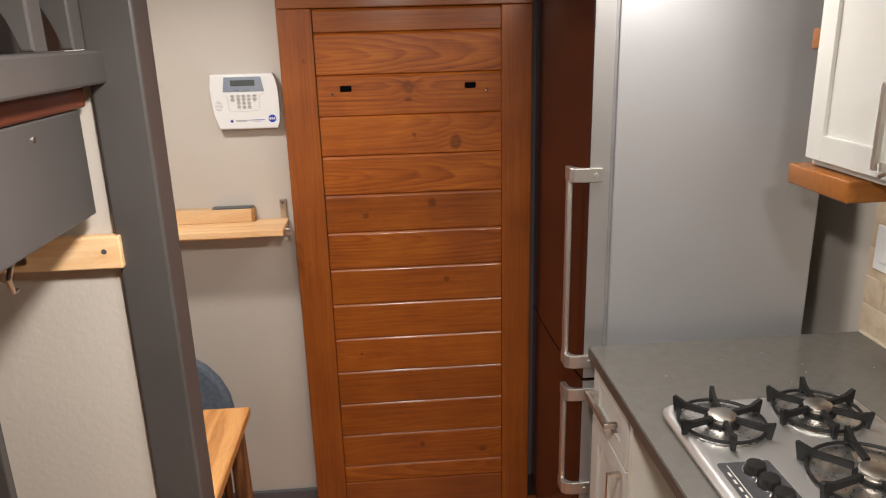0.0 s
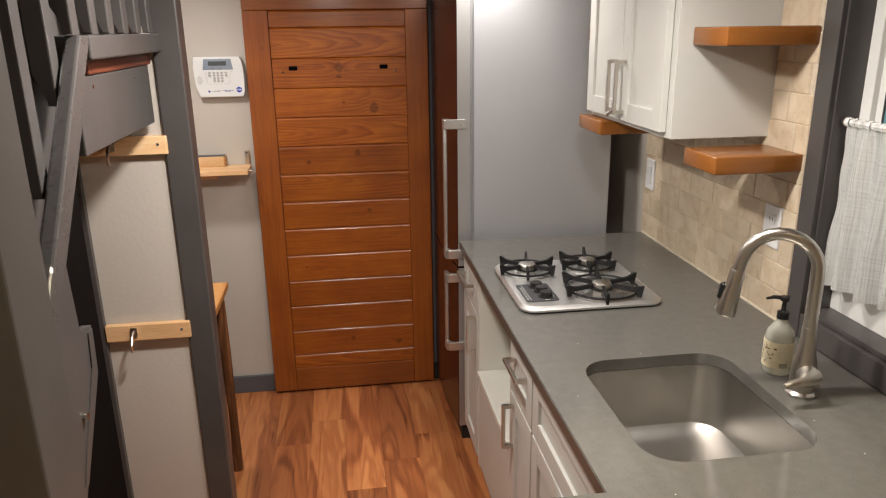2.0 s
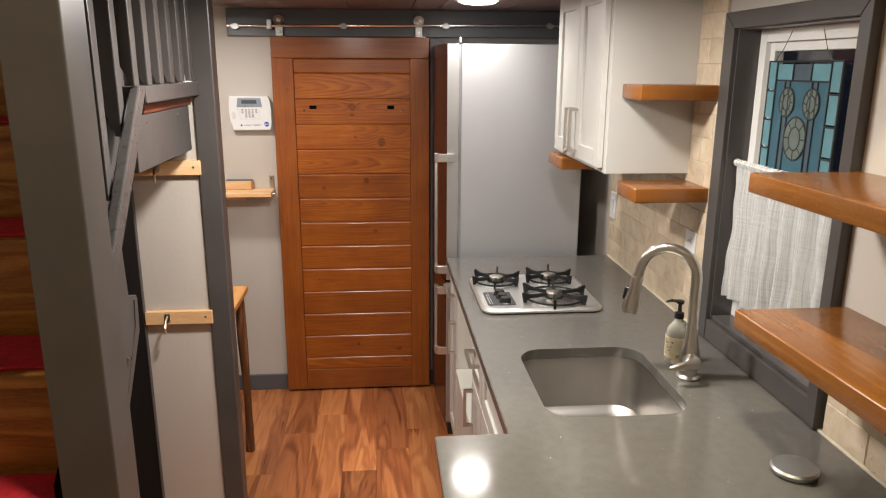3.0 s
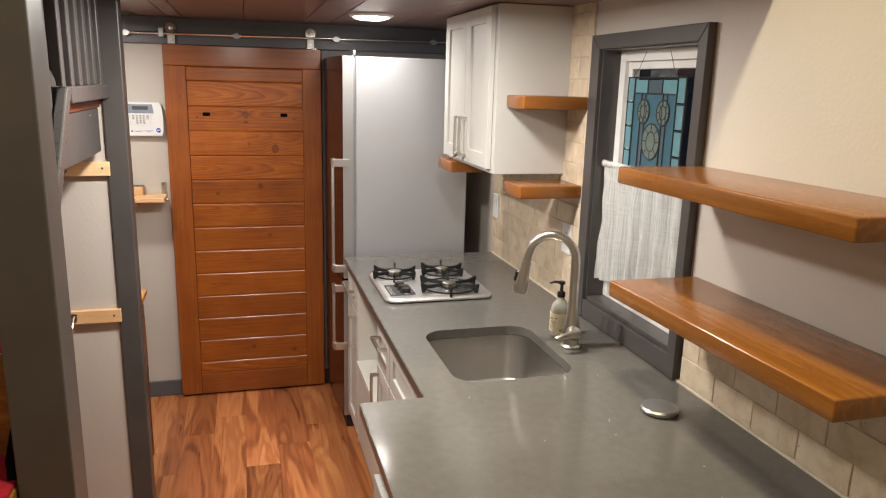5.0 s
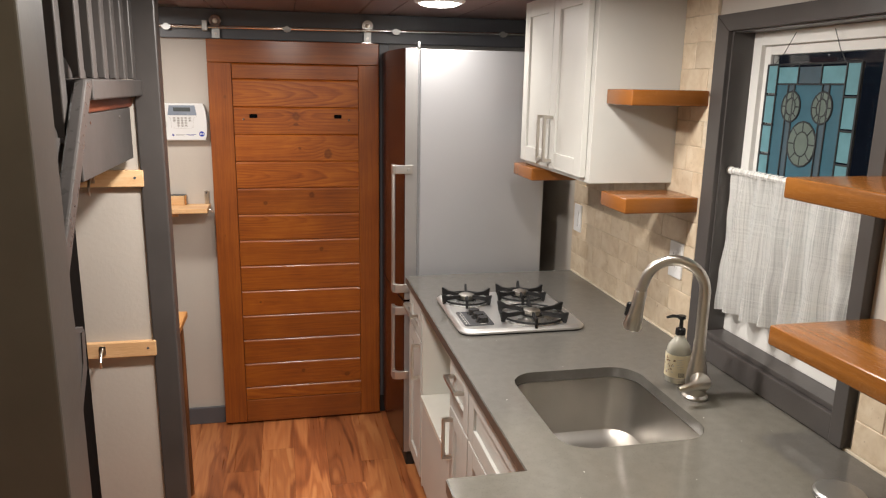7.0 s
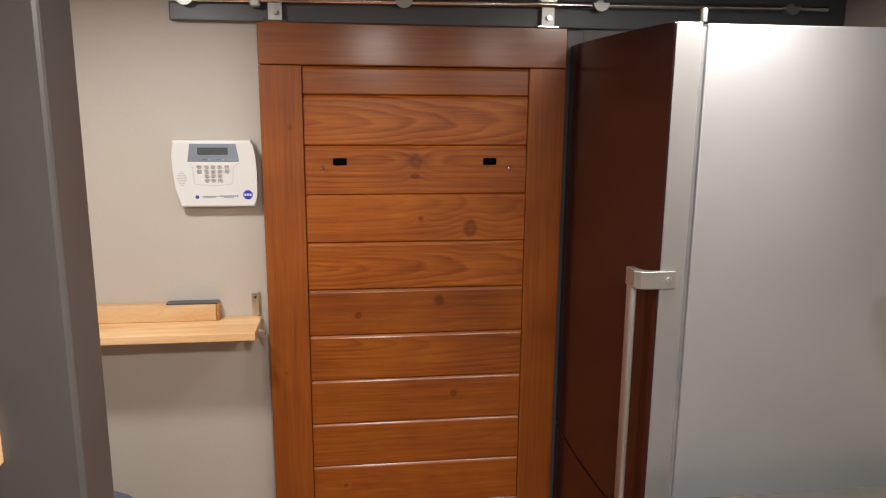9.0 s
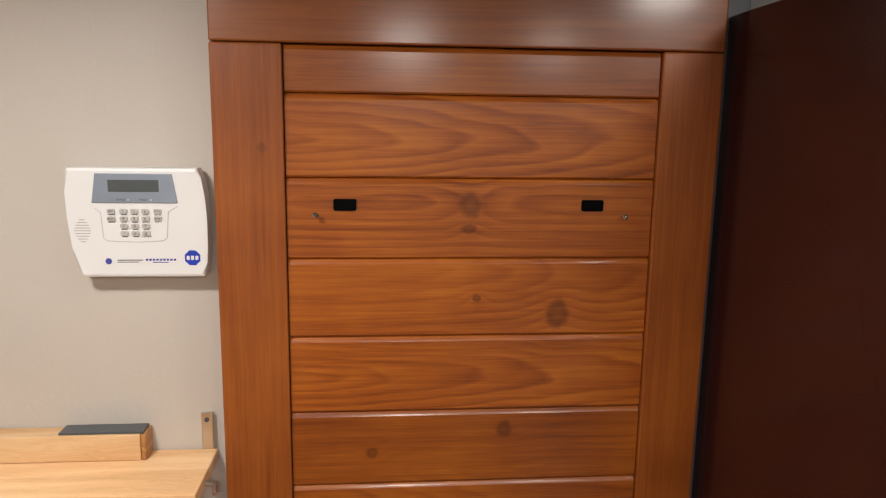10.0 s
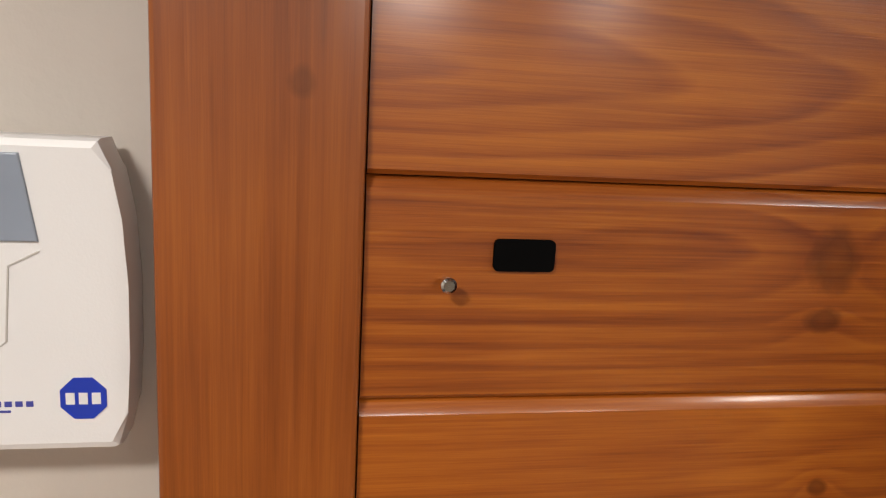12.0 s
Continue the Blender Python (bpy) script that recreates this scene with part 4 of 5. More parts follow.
for bx, by, r in ((0.836, 1.302, 0.082), (1.047, 1.318, 0.082), (1.015, 1.088, 0.106)):
    bn = part("burner_bowl", L([(r, HT), (r + 0.004, HT + 0.004), (r - 0.004, HT + 0.006), (r * 0.72, HT + 0.002), (r * 0.5, HT + 0.005), (0.03, HT + 0.008), (0.0, HT + 0.008)], bx, by, 32), M_BOWL, hob)
    part("burner_well", L([(0.0, HT + 0.0092), (0.034, HT + 0.0092), (0.036, HT + 0.0086)], bx, by, 24), M_IRON, bn, "dark burner opening")
    part("burner_cap", L([(0.0, HT + 0.003), (0.024, HT + 0.003), (0.026, HT + 0.014), (0.022, HT + 0.017), (0.020, HT + 0.020), (0.028, HT + 0.021), (0.028, HT + 0.025), (0.020, HT + 0.028), (0.0, HT + 0.0285)], bx, by, 24), M_NICKEL, bn)
    bm = bmesh.new()
    tube(bm, [(bx + r * 1.03 * math.cos(2 * math.pi * k / 32), by + r * 1.03 * math.sin(2 * math.pi * k / 32), HT + 0.011) for k in range(33)], 0.0036, 6, cap=False)
    for k in range(6):
        a = 2 * math.pi * (k + 0.30) / 6
        ca, sa = math.cos(a), math.sin(a)
        fin = [(r * 0.32, 0.014), (r * 0.32, 0.026), (r * 0.92, 0.027), (r * 1.20, 0.037), (r * 1.24, 0.035), (r * 1.18, 0.0006), (r * 1.08, 0.0006), (r * 1.02, 0.014)]
        lo = [bm.verts.new((bx + q * ca + 0.0042 * sa, by + q * sa - 0.0042 * ca, HT + z)) for q, z in fin]
        hi = [bm.verts.new((bx + q * ca - 0.0042 * sa, by + q * sa + 0.0042 * ca, HT + z)) for q, z in fin]
        bm.faces.new(lo)
        bm.faces.new(hi[::-1])
        for i in range(len(fin)):
            j = (i + 1) % len(fin)
            bm.faces.new((lo[i], lo[j], hi[j], hi[i]))
    part("grate", bm, M_IRON, hob, "black cast-iron pan grate")
pl = part("control_panel", P(rounded(0.765, 0.865, 1.025, 1.17, 0.006, 3), 2, HT - 0.001, HT + 0.0025), M_PANEL, hob, "dark control plate")
for k in range(3):
    kx, ky = 0.822 + 0.004 * k, 1.135 - 0.042 * k
    kb = part("knob", L([(0.0, HT + 0.002), (0.0205, HT + 0.002), (0.0195, HT + 0.016), (0.0165, HT + 0.022), (0.0, HT + 0.023)], kx, ky, 20), M_BLACK, pl, "black knob")
    part("knob_ring", L([(0.021, HT + 0.0026), (0.0235, HT + 0.0026), (0.0235, HT + 0.006), (0.021, HT + 0.006)], kx, ky, 20), M_CHROME, pl)
bm = bmesh.new()
for k in range(5):
    box(bm, 0.772, 0.776, 1.04 + 0.022 * k, 1.052 + 0.022 * k, HT + 0.0024, HT + 0.0029)
box(bm, 0.781, 0.7825, 1.032, 1.162, HT + 0.0024, HT + 0.0029)
part("panel_print", bm, M_WHITE, pl)

# ---- base cabinets ----
CX = 0.699


def shaker(name, parent, y0, y1, z0, z1, x, handle=None, mat=M_WHITE):
    """A shaker front facing the aisle: raised frame round a sunk panel, with a square bar handle."""
    f = min(0.055, (y1 - y0) * 0.3, (z1 - z0) * 0.3)
    bm = bmesh.new()
    box(bm, x, x + 0.019, y0, y0 + f, z0, z1, bevel=0.0015)
    box(bm, x, x + 0.019, y1 - f, y1, z0, z1, bevel=0.0015)
    box(bm, x + 0.0003, x + 0.019, y0 + f, y1 - f, z0, z0 + f, bevel=0.0015)
    box(bm, x + 0.0003, x + 0.019, y0 + f, y1 - f, z1 - f, z1, bevel=0.0015)
    box(bm, x + 0.009, x + 0.018, y0 + f, y1 - f, z0 + f, z1 - f)
    dd = part(name, bm, mat, parent)
    if handle:
        (ya, za), (yb, zb) = handle
        bm = bmesh.new()
        w = 0.0055
        if abs(za - zb) > abs(ya - yb):
            box(bm, x - 0.034, x - 0.024, ya - w, ya + w, za, zb, bevel=0.001)
            for zz in (za, zb - 2 * w):
                box(bm, x - 0.025, x, ya - w, ya + w, zz, zz + 2 * w)
        else:
            box(bm, x - 0.034, x - 0.024, ya, yb, za - w, za + w, bevel=0.001)
            for yy in (ya, yb - 2 * w):
                box(bm, x - 0.025, x, yy, yy + 2 * w, za - w, za + w)
        part("handle", bm, M_NICKEL, dd, "satin nickel bar handle")
    return dd


def carcass(name, y0, y1, label, x=CX + 0.0195):
    c = thing(name, ((x + CB) / 2, (y0 + y1) / 2, 0.0), label, "cabinet", group="base cabinets")
    return c


ca_ = carcass("base_cabinet", 1.455, 1.735, "white shaker base cabinet with drawer over door")
part("body", B(CX + 0.02, CB, 1.456, 1.735, 0.11, ZB, bevel=0.001), M_WHITE, ca_)
shaker("drawer_front", ca_, 1.462, 1.733, 0.722, 0.872, CX, ((1.53, 0.80), (1.70, 0.80)))
shaker("door", ca_, 1.462, 1.733, 0.135, 0.716, CX, ((1.49, 0.555), (1.49, 0.70)))
part("toe_kick", B(0.775, 0.79, 1.456, 1.735, 0.0, 0.11), M_WHITE_IN, ca_)

nb = carcass("open_base_cabinet", 0.95, 1.45, "white open base cabinet under the hob with a fixed shelf")
part("side", B(CX + 0.004, CB, 1.436, 1.4545, 0.11, ZB), M_WHITE_IN, nb)
part("side", B(CX + 0.004, CB, 0.946, 0.962, 0.11, ZB), M_WHITE_IN, nb)
part("back", B(1.28, 1.29, 0.963, 1.435, 0.11, ZB), M_WHITE_IN, nb)
part("shelf", B(CX - 0.004, 1.279, 0.963, 1.435, 0.488, 0.508, bevel=0.0015), M_WHITE_IN, nb)
part("lower_panel", B(CX + 0.004, CX + 0.02, 0.963, 1.435, 0.125, 0.486, bevel=0.0015), M_WHITE, nb)
part("toe_kick", B(0.775, 0.79, 0.947, 1.454, 0.0, 0.11), M_WHITE_IN, nb)
part("gas_valve", T([(0.80, 1.02, 0.80), (0.80, 1.02, 0.76), (0.815, 1.02, 0.735), (0.80, 1.02, 0.72)], [0.006, 0.009, 0.005, 0.005], 10), M_NICKEL, nb, "small metal gas fitting")

cc = carcass("base_cabinet", 0.705, 0.943, "white shaker base cabinet with a narrow drawer and door")
part("body", B(CX + 0.02, CB - 0.2, 0.706, 0.944, 0.11, ZB, bevel=0.001), M_WHITE, cc)
shaker("drawer_front", cc, 0.711, 0.94, 0.700, 0.872, CX, ((0.755, 0.815), (0.895, 0.815)))
shaker("door", cc, 0.711, 0.94, 0.135, 0.693, CX, ((0.90, 0.53), (0.90, 0.67)))
part("toe_kick", B(0.775, 0.79, 0.706, 0.944, 0.0, 0.11), M_WHITE_IN, cc)

sd = carcass("sink_base_cabinet", 0.16, 0.70, "white shaker sink base cabinet with false drawer front and two doors")
bm = bmesh.new()
box(bm, CX + 0.02, CB - 0.02, 0.160, 0.176, 0.11, ZB)
box(bm, CX + 0.02, CB - 0.02, 0.688, 0.704, 0.11, ZB)
box(bm, CX + 0.02, CB - 0.02, 0.176, 0.688, 0.11, 0.126)
part("body", bm, M_WHITE, sd)
shaker("drawer_front", sd, 0.166, 0.70, 0.700, 0.872, CX)
shaker("door", sd, 0.166, 0.430, 0.135, 0.693, CX, ((0.40, 0.53), (0.40, 0.67)))
shaker("door", sd, 0.436, 0.70, 0.135, 0.693, CX, ((0.466, 0.53), (0.466, 0.67)))
part("child_lock", T([(CX - 0.03, 0.40, 0.655), (CX - 0.045, 0.433, 0.640), (CX - 0.03, 0.466, 0.655)], 0.005, 8), M_NICKEL, sd, "small metal latch joining the two handles")
part("toe_kick", B(0.775, 0.79, 0.16, 0.704, 0.0, 0.11), M_WHITE_IN, sd)

PC = thing("peninsula_cabinet", (1.0, -1.0, 0.0), "white peninsula base cabinet under the deeper worktop", "cabinet", group="base cabinets")
part("body", B(0.532, CB, -2.28, -0.035, 0.11, ZB, bevel=0.0015), M_WHITE, PC)
part("filler_panel", B(0.80, CB, -0.0345, 0.145, 0.0, ZB), M_WHITE, PC)
for k in range(4):
    shaker("door", PC, -0.595 - 0.55 * k, -0.055 - 0.55 * k, 0.135, 0.825, 0.5115, ((-0.565 - 0.55 * k, 0.64), (-0.565 - 0.55 * k, 0.78)))
part("toe_kick", B(0.60, 0.62, -2.28, -0.036, 0.0, 0.11), M_WHITE_IN, PC)

# ---- wall cabinet ----
WC = thing("wall_cabinet", (1.27, 1.27, 1.40), "white shaker wall cabinet with two doors and bar handles", "cabinet")
part("body", B(1.136, XE - 0.002, 0.957, 1.59, 1.402, 2.012, bevel=0.0015), M_WHITE, WC)
shaker("door", WC, 0.985, 1.279, 1.418, 2.004, 1.115, ((1.250, 1.44), (1.250, 1.60)))
shaker("door", WC, 1.283, 1.586, 1.418, 2.004, 1.115, ((1.312, 1.44), (1.312, 1.60)))
part("child_lock", T([(1.09, 1.262, 1.452), (1.078, 1.281, 1.436), (1.09, 1.300, 1.452)], 0.006, 8), M_NICKEL, WC, "small metal latch on the handles")


# ---- shelves ----
def shelf(name, x0, x1, y0, y1, ztop, th, mat, label, group, tilt=0.0):
    bm = B(x0, x1, y0, y1, ztop - th, ztop, bevel=0.005, segments=3)
    for v in bm.verts:
        v.co.z += tilt * (y1 - v.co.y)
    return solid(name, bm, mat, label, "shelf", group=group)


shelf("floating_shelf", 1.176, XE - 0.002, -0.667, 0.103, 1.531, 0.043, M_SHELF, "long amber-stained oak floating shelf above the worktop", "long shelves", 0.011)
shelf("floating_shelf", 1.166, XE - 0.002, -0.690, 0.083, 1.231, 0.043, M_SHELF, "long amber-stained oak floating shelf near the worktop", "long shelves", 0.011)
shelf("corner_shelf", 1.176, XE - 0.010, 0.785, 0.9565, 1.694, 0.046, M_SHELFX, "short amber-stained oak shelf fixed beside the wall cabinet", "short shelves")
shelf("corner_shelf", 1.182, XE - 0.010, 0.790, 0.965, 1.379, 0.046, M_SHELFX, "short amber-stained oak shelf below the wall cabinet's side", "short shelves")
shelf("corner_shelf", 1.13, XE - 0.010, 1.5905, 1.640, 1.694, 0.046, M_SHELFX, "short amber-stained oak shelf between cabinet and fridge", "short shelves")
shelf("corner_shelf", 1.10, XE - 0.010, 1.40, 1.622, 1.3995, 0.046, M_SHELFX, "short amber-stained oak shelf low between cabinet and fridge", "short shelves")


# ---- outlets ----
def outlet(y, z, w, label, slots):
    o = thing("wall_outlet", (XE - 0.012, y, z), label, "outlet", group="wall outlets")
    part("cover_plate", B(XE - 0.0185, XE - 0.0095, y - w / 2, y + w / 2, z - 0.058, z + 0.058, bevel=0.003), M_PLASTIC, o)
    if slots:
        for zz in (z - 0.02, z + 0.02):
            face = part("socket_face", P(rounded(y - 0.016, y + 0.016, zz - 0.014, zz + 0.014, 0.006, 4), 0, XE - 0.0205, XE - 0.018), M_PLASTIC, o)
            bm = bmesh.new()
            box(bm, XE - 0.0210, XE - 0.0203, y - 0.008, y - 0.006, zz - 0.003, zz + 0.006)
            box(bm, XE - 0.0210, XE - 0.0203, y + 0.006, y + 0.008, zz - 0.003, zz + 0.006)
            part("socket_slot", bm, M_INK, o)
    else:
        part("rocker_switch", B(XE - 0.0225, XE - 0.0185, y - 0.016, y + 0.016, z - 0.033, z + 0.033, bevel=0.0015), M_PLASTIC, o)


outlet(1.684, 1.155, 0.072, "white rocker switch plate on the travertine backsplash", False)
outlet(0.878, 1.166, 0.076, "white double socket plate on the travertine backsplash", True)


# ---- ceiling lamps ----
def ceiling_lamp(x, y, z, r=0.098):
    o = thing("ceiling_lamp", (x, y, z), "round white flush ceiling lamp, lit", "ceiling lamp", group="ceiling lamps")
    part("trim_ring", L([(r, z), (r + 0.002, z - 0.004), (r - 0.004, z - 0.011), (r * 0.84, z - 0.014), (r * 0.84, z - 0.002), (r, z)], x, y, 40), M_PLASTIC, o)
    part("diffuser", L([(r * 0.83, z - 0.009), (r * 0.76, z - 0.018), (r * 0.55, z - 0.024), (r * 0.25, z - 0.027), (0.0, z - 0.028)], x, y, 36), M_LAMP, o, "glowing domed diffuser")


for lx, ly in LAMPS:
    ceiling_lamp(lx, ly, ZC)
for lx, ly, lz in ROOM_LAMPS:
    ceiling_lamp(lx, ly, ZH - 0.001)


# ---- alarm keypad ----
def text_bm(body, size, x, z, y):
    """Lettering as a mesh on a face that looks towards -y, centred on x, z."""
    cu = bpy.data.curves.new("lettering", "FONT")
    cu.body, cu.size, cu.align_x, cu.align_y, cu.extrude = body, size, "CENTER", "CENTER", 0.00012
    ob = bpy.data.objects.new("lettering", cu)
    me = bpy.data.meshes.new_from_object(ob)
    bm = bmesh.new()
    bm.from_mesh(me)
    bpy.data.objects.remove(ob)
    bmesh.ops.transform(bm, matrix=pose(x, y, z, 90, 0, 0), verts=bm.verts[:])
    return bm


KP = thing("alarm_keypad", (-0.25, YN, 1.43), "white wall-mounted alarm keypad with small grey display", "keypad")
AY = 2.362
body = [(-0.350, 1.596), (-0.160, 1.596), (-0.1545, 1.580), (-0.1500, 1.555), (-0.1478, 1.52), (-0.1482, 1.48), (-0.1500, 1.450), (-0.1540, 1.430), (-0.158, 1.428), (-0.336, 1.428), (-0.341, 1.434), (-0.349, 1.475), (-0.3535, 1.52), (-0.3545, 1.56), (-0.353, 1.592)]
part("case", P(body, 1, AY, YN - 0.008, bevel=0.005), M_PLASTIC, KP)
part("back_plate", P([(-0.335, 1.585), (-0.160, 1.585), (-0.160, 1.434), (-0.325, 1.434)], 1, YN - 0.0085, YN - 0.001), M_PLASTIC, KP)
bz = part("display_bezel", P([(-0.309, 1.5875), (-0.197, 1.5875), (-0.190, 1.543), (-0.316, 1.543)], 1, AY - 0.002, AY + 0.004, bevel=0.001), M_BEZEL, KP, "blue-grey display surround")
part("display", P([(-0.2905, 1.578), (-0.2165, 1.578), (-0.2165, 1.560), (-0.2905, 1.560)], 1, AY - 0.0026, AY), M_LCD, bz)
for lx in (-0.262, -0.229):
    part("status_light", T([(lx, AY - 0.003, 1.548), (lx, AY, 1.548)], 0.0016, 10), M_KEY, bz)
part("ready_lettering", text_bm("READY", 0.0042, -0.240, 1.548, AY - 0.0025), M_INK, bz)
part("armed_lettering", text_bm("ARMED", 0.0042, -0.273, 1.548, AY - 0.0025), M_INK, bz)
key_bm = P(rounded(-0.0058, 0.0058, -0.0038, 0.0038, 0.0025, 3), 1, -0.003, 0.001, bevel=0.0008)
key_mesh = finish(key_bm, "key", M_KEY)
cols_x = (-0.2705, -0.2545, -0.2385)
names = ["123", "456", "789", "*0#"]
CAPTIONS = {"3": "PLAY", "6": "BYPASS", "9": "CHIME", "#": "FUNCTION", "STAY": "DELETE", "AUX": "SELECT"}
for r_, row in enumerate(names):
    kz = 1.5305 - 0.0112 * r_
    for kx, ch in zip(cols_x, row):
        piece("key", key_mesh, KP, (kx, AY, kz))
        part("key_lettering", text_bm(ch, 0.0062, kx, kz, AY - 0.0033), M_INK, KP)
        if ch in CAPTIONS:
            part("key_caption", text_bm(CAPTIONS[ch], 0.0030, kx, kz - 0.0057, AY - 0.0002), M_INK, KP)
        else:
            part("key_caption", B(kx - 0.004, kx + 0.004, AY - 0.0003, AY + 0.001, kz - 0.0062, kz - 0.0050), M_INK, KP)
for kx, words in ((-0.2885, ("OFF", "AWAY")), (-0.2205, ("STAY", "AUX"))):
    for r_, word in enumerate(words):
        kz = 1.5305 - 0.0112 * r_
        piece("key", key_mesh, KP, (kx, AY, kz))
        part("key_lettering", text_bm(word, 0.0040, kx, kz, AY - 0.0033), M_INK, KP)
        if word in CAPTIONS:
            part("key_caption", text_bm(CAPTIONS[word], 0.0030, kx, kz - 0.0057, AY - 0.0002), M_INK, KP)
        else:
            part("key_caption", B(kx - 0.005, kx + 0.005, AY - 0.0003, AY + 0.001, kz - 0.0062, kz - 0.0050), M_INK, KP)
part("keypad_outline", T([(-0.312, AY - 0.0002, 1.535), (-0.304, AY - 0.0002, 1.528), (-0.302, AY - 0.0002, 1.489), (-0.296, AY - 0.0002, 1.485), (-0.25, AY - 0.0002, 1.483), (-0.214, AY - 0.0002, 1.485), (-0.208, AY - 0.0002, 1.490), (-0.205, AY - 0.0002, 1.530), (-0.190, AY - 0.0002, 1.538)], 0.0006, 5), M_KEY, KP)
bm = bmesh.new()
for k in range(9):
    w = 0.012 * math.sin(math.pi * (k + 1) / 10)
    box(bm, -0.332 - w, -0.332 + w, AY - 0.0004, AY + 0.001, 1.483 + 0.0042 * k, 1.4845 + 0.0042 * k)
part("speaker_slots", bm, M_KEY, KP)
octo = [(-0.172 + 0.0125 * math.cos(radians(22.5 + 45 * k)), 1.4585 + 0.0125 * math.sin(radians(22.5 + 45 * k))) for k in range(8)]
badge = part("badge", P(octo, 1, AY - 0.0006, AY + 0.001), M_BLUE, KP, "blue octagonal badge")
bm = bmesh.new()
for bx in (-0.1785, -0.172, -0.1655):
    box(bm, bx - 0.0022, bx + 0.0022, AY - 0.0010, AY - 0.0005, 1.4553, 1.4617)
part("badge_marks", bm, M_PLASTIC, badge)
part("small_badge", P([(-0.297 + 0.0052 * math.cos(radians(60 * k)), 1.4535 + 0.0052 * math.sin(radians(60 * k))) for k in range(6)], 1, AY - 0.0005, AY + 0.001), M_INKBLUE, KP)
bm = bmesh.new()
box(bm, -0.284, -0.246, AY - 0.0004, AY + 0.001, 1.4545, 1.4558)
box(bm, -0.284, -0.252, AY - 0.0004, AY + 0.001, 1.4515, 1.4526)
part("print_line", bm, M_INK, KP)
bm = bmesh.new()
for k in range(9):
    box(bm, -0.242 + 0.0052 * k, -0.2385 + 0.0052 * k, AY - 0.0004, AY + 0.001, 1.4542, 1.4572)
box(bm, -0.232, -0.208, AY - 0.0004, AY + 0.001, 1.4510, 1.4522)
part("phone_print", bm, M_INKBLUE, KP)

# ---- pine fold-down ledge under the keypad ----
LD = thing("pine_ledge", (-0.5, 2.3, 1.10), "clear pine wall ledge with a raised pine box on it", "shelf")
part("ledge_board", B(-0.90, -0.154, 2.245, YN - 0.003, 1.107, 1.128, bevel=0.002), M_PINE, LD)
part("ledge_support", B(-0.90, -0.30, YN - 0.040, YN - 0.003, 1.072, 1.1065, bevel=0.001), M_PINE, LD)
part("hinge", B(-0.179, -0.161, YN - 0.006, YN - 0.002, 1.1285, 1.192, bevel=0.001), M_NICKEL, LD, "small steel hinge leaf")
part("hinge_pin", T([(-0.160, YN - 0.008, 1.130), (-0.160, YN - 0.008, 1.194)], 0.0025, 8), M_NICKEL, LD)
part("hinge_screw", T([(-0.170, YN - 0.006, 1.180), (-0.170, YN - 0.0075, 1.180)], 0.004, 10), M_INK, LD)
part("latch", T([(-0.1535, 2.30, 1.117), (-0.140, 2.30, 1.113), (-0.136, 2.285, 1.106)], 0.0045, 8), M_NICKEL, LD)
PB = thing("pine_box", (-0.5, 2.378, 1.1285), "low clear pine box resting on the ledge", "box")
part("box_body", B(-0.90, -0.2665, 2.358, YN - 0.004, 1.1285, 1.1725, bevel=0.002), M_PINE, PB)
part("end_cap", B(-0.266, -0.258, 2.358, YN - 0.004, 1.1285, 1.1725, bevel=0.002), M_TABLE, PB, "darker end-grain cap")
solid("slate_plate", B(-0.392, -0.262, 2.361, YN - 0.006, 1.1729, 1.1765, bevel=0.0008), M_SLATE, "thin dark grey plate lying on the pine box", "plate")

# ---- small table and chair in the nook ----
TB = thing("side_table", (-0.45, 1.45, 0.0), "small honey-coloured wooden table with dark stick legs", "table")
part("tabletop", B(-0.80, -0.193, 1.19, 1.715, 0.785, 0.81, bevel=0.004), M_TABLE, TB)
for lx, ly, ex, ey in ((-0.225, 1.685, -0.235, 1.735), (-0.225, 1.22, -0.235, 1.20), (-0.76, 1.685, -0.77, 1.735), (-0.76, 1.22, -0.77, 1.20)):
    pts, rad = [], []
    for k in range(8):
        s = k / 7
        pts.append((lx + (ex - lx) * s + 0.004 * math.sin(5 * s + lx * 9), ly + (ey - ly) * s + 0.004 * math.cos(4 * s), 0.785 * (1 - s)))
        rad.append(0.019 + 0.003 * math.sin(7 * s))
    part("leg", T(pts, rad, 10), M_BARK, TB, "dark peeled-stick leg")
part("apron", B(-0.76, -0.225, 1.675, 1.695, 0.72, 0.785), M_TABLE, TB)
CH = thing("side_chair", (-0.58, 2.07, 0.0), "blue-grey upholstered chair beneath the ledge", "chair")
prof = []
for k in range(13):
    a = math.pi * k / 12
    prof.append((-0.58 + 0.235 * math.cos(a), 0.56 + 0.225 * math.sin(a)))
part("backrest", P(prof, 1, 2.13, 2.175, bevel=0.012), M_FABRIC, CH)
part("seat", B(-0.80, -0.36, 1.78, 2.16, 0.42, 0.49, bevel=0.02), M_FABRIC, CH)
for lx in (-0.77, -0.39):
    for ly in (1.81, 2.13):
        part("leg", T([(lx, ly, 0.0), (lx, ly, 0.42)], [0.011, 0.016], 10), M_BARK, CH)

# ---- posts and stair ----
def post(x0, x1, y0, y1, z1, label):
    p = thing("support_post", ((x0 + x1) / 2, (y0 + y1) / 2, 0.0), label, "post", group="loft posts")
    part("shaft", B(x0, x1, y0, y1, 0.0, z1, bevel=0.004), M_DARK, p)
    return p


p1 = post(-0.228, -0.122, -0.075, 0.034, ZC - 0.001, "charcoal painted post under the loft edge")
p2 = post(-0.208, -0.138, 1.080, 1.150, ZC - 0.001, "charcoal painted post beside the nook")

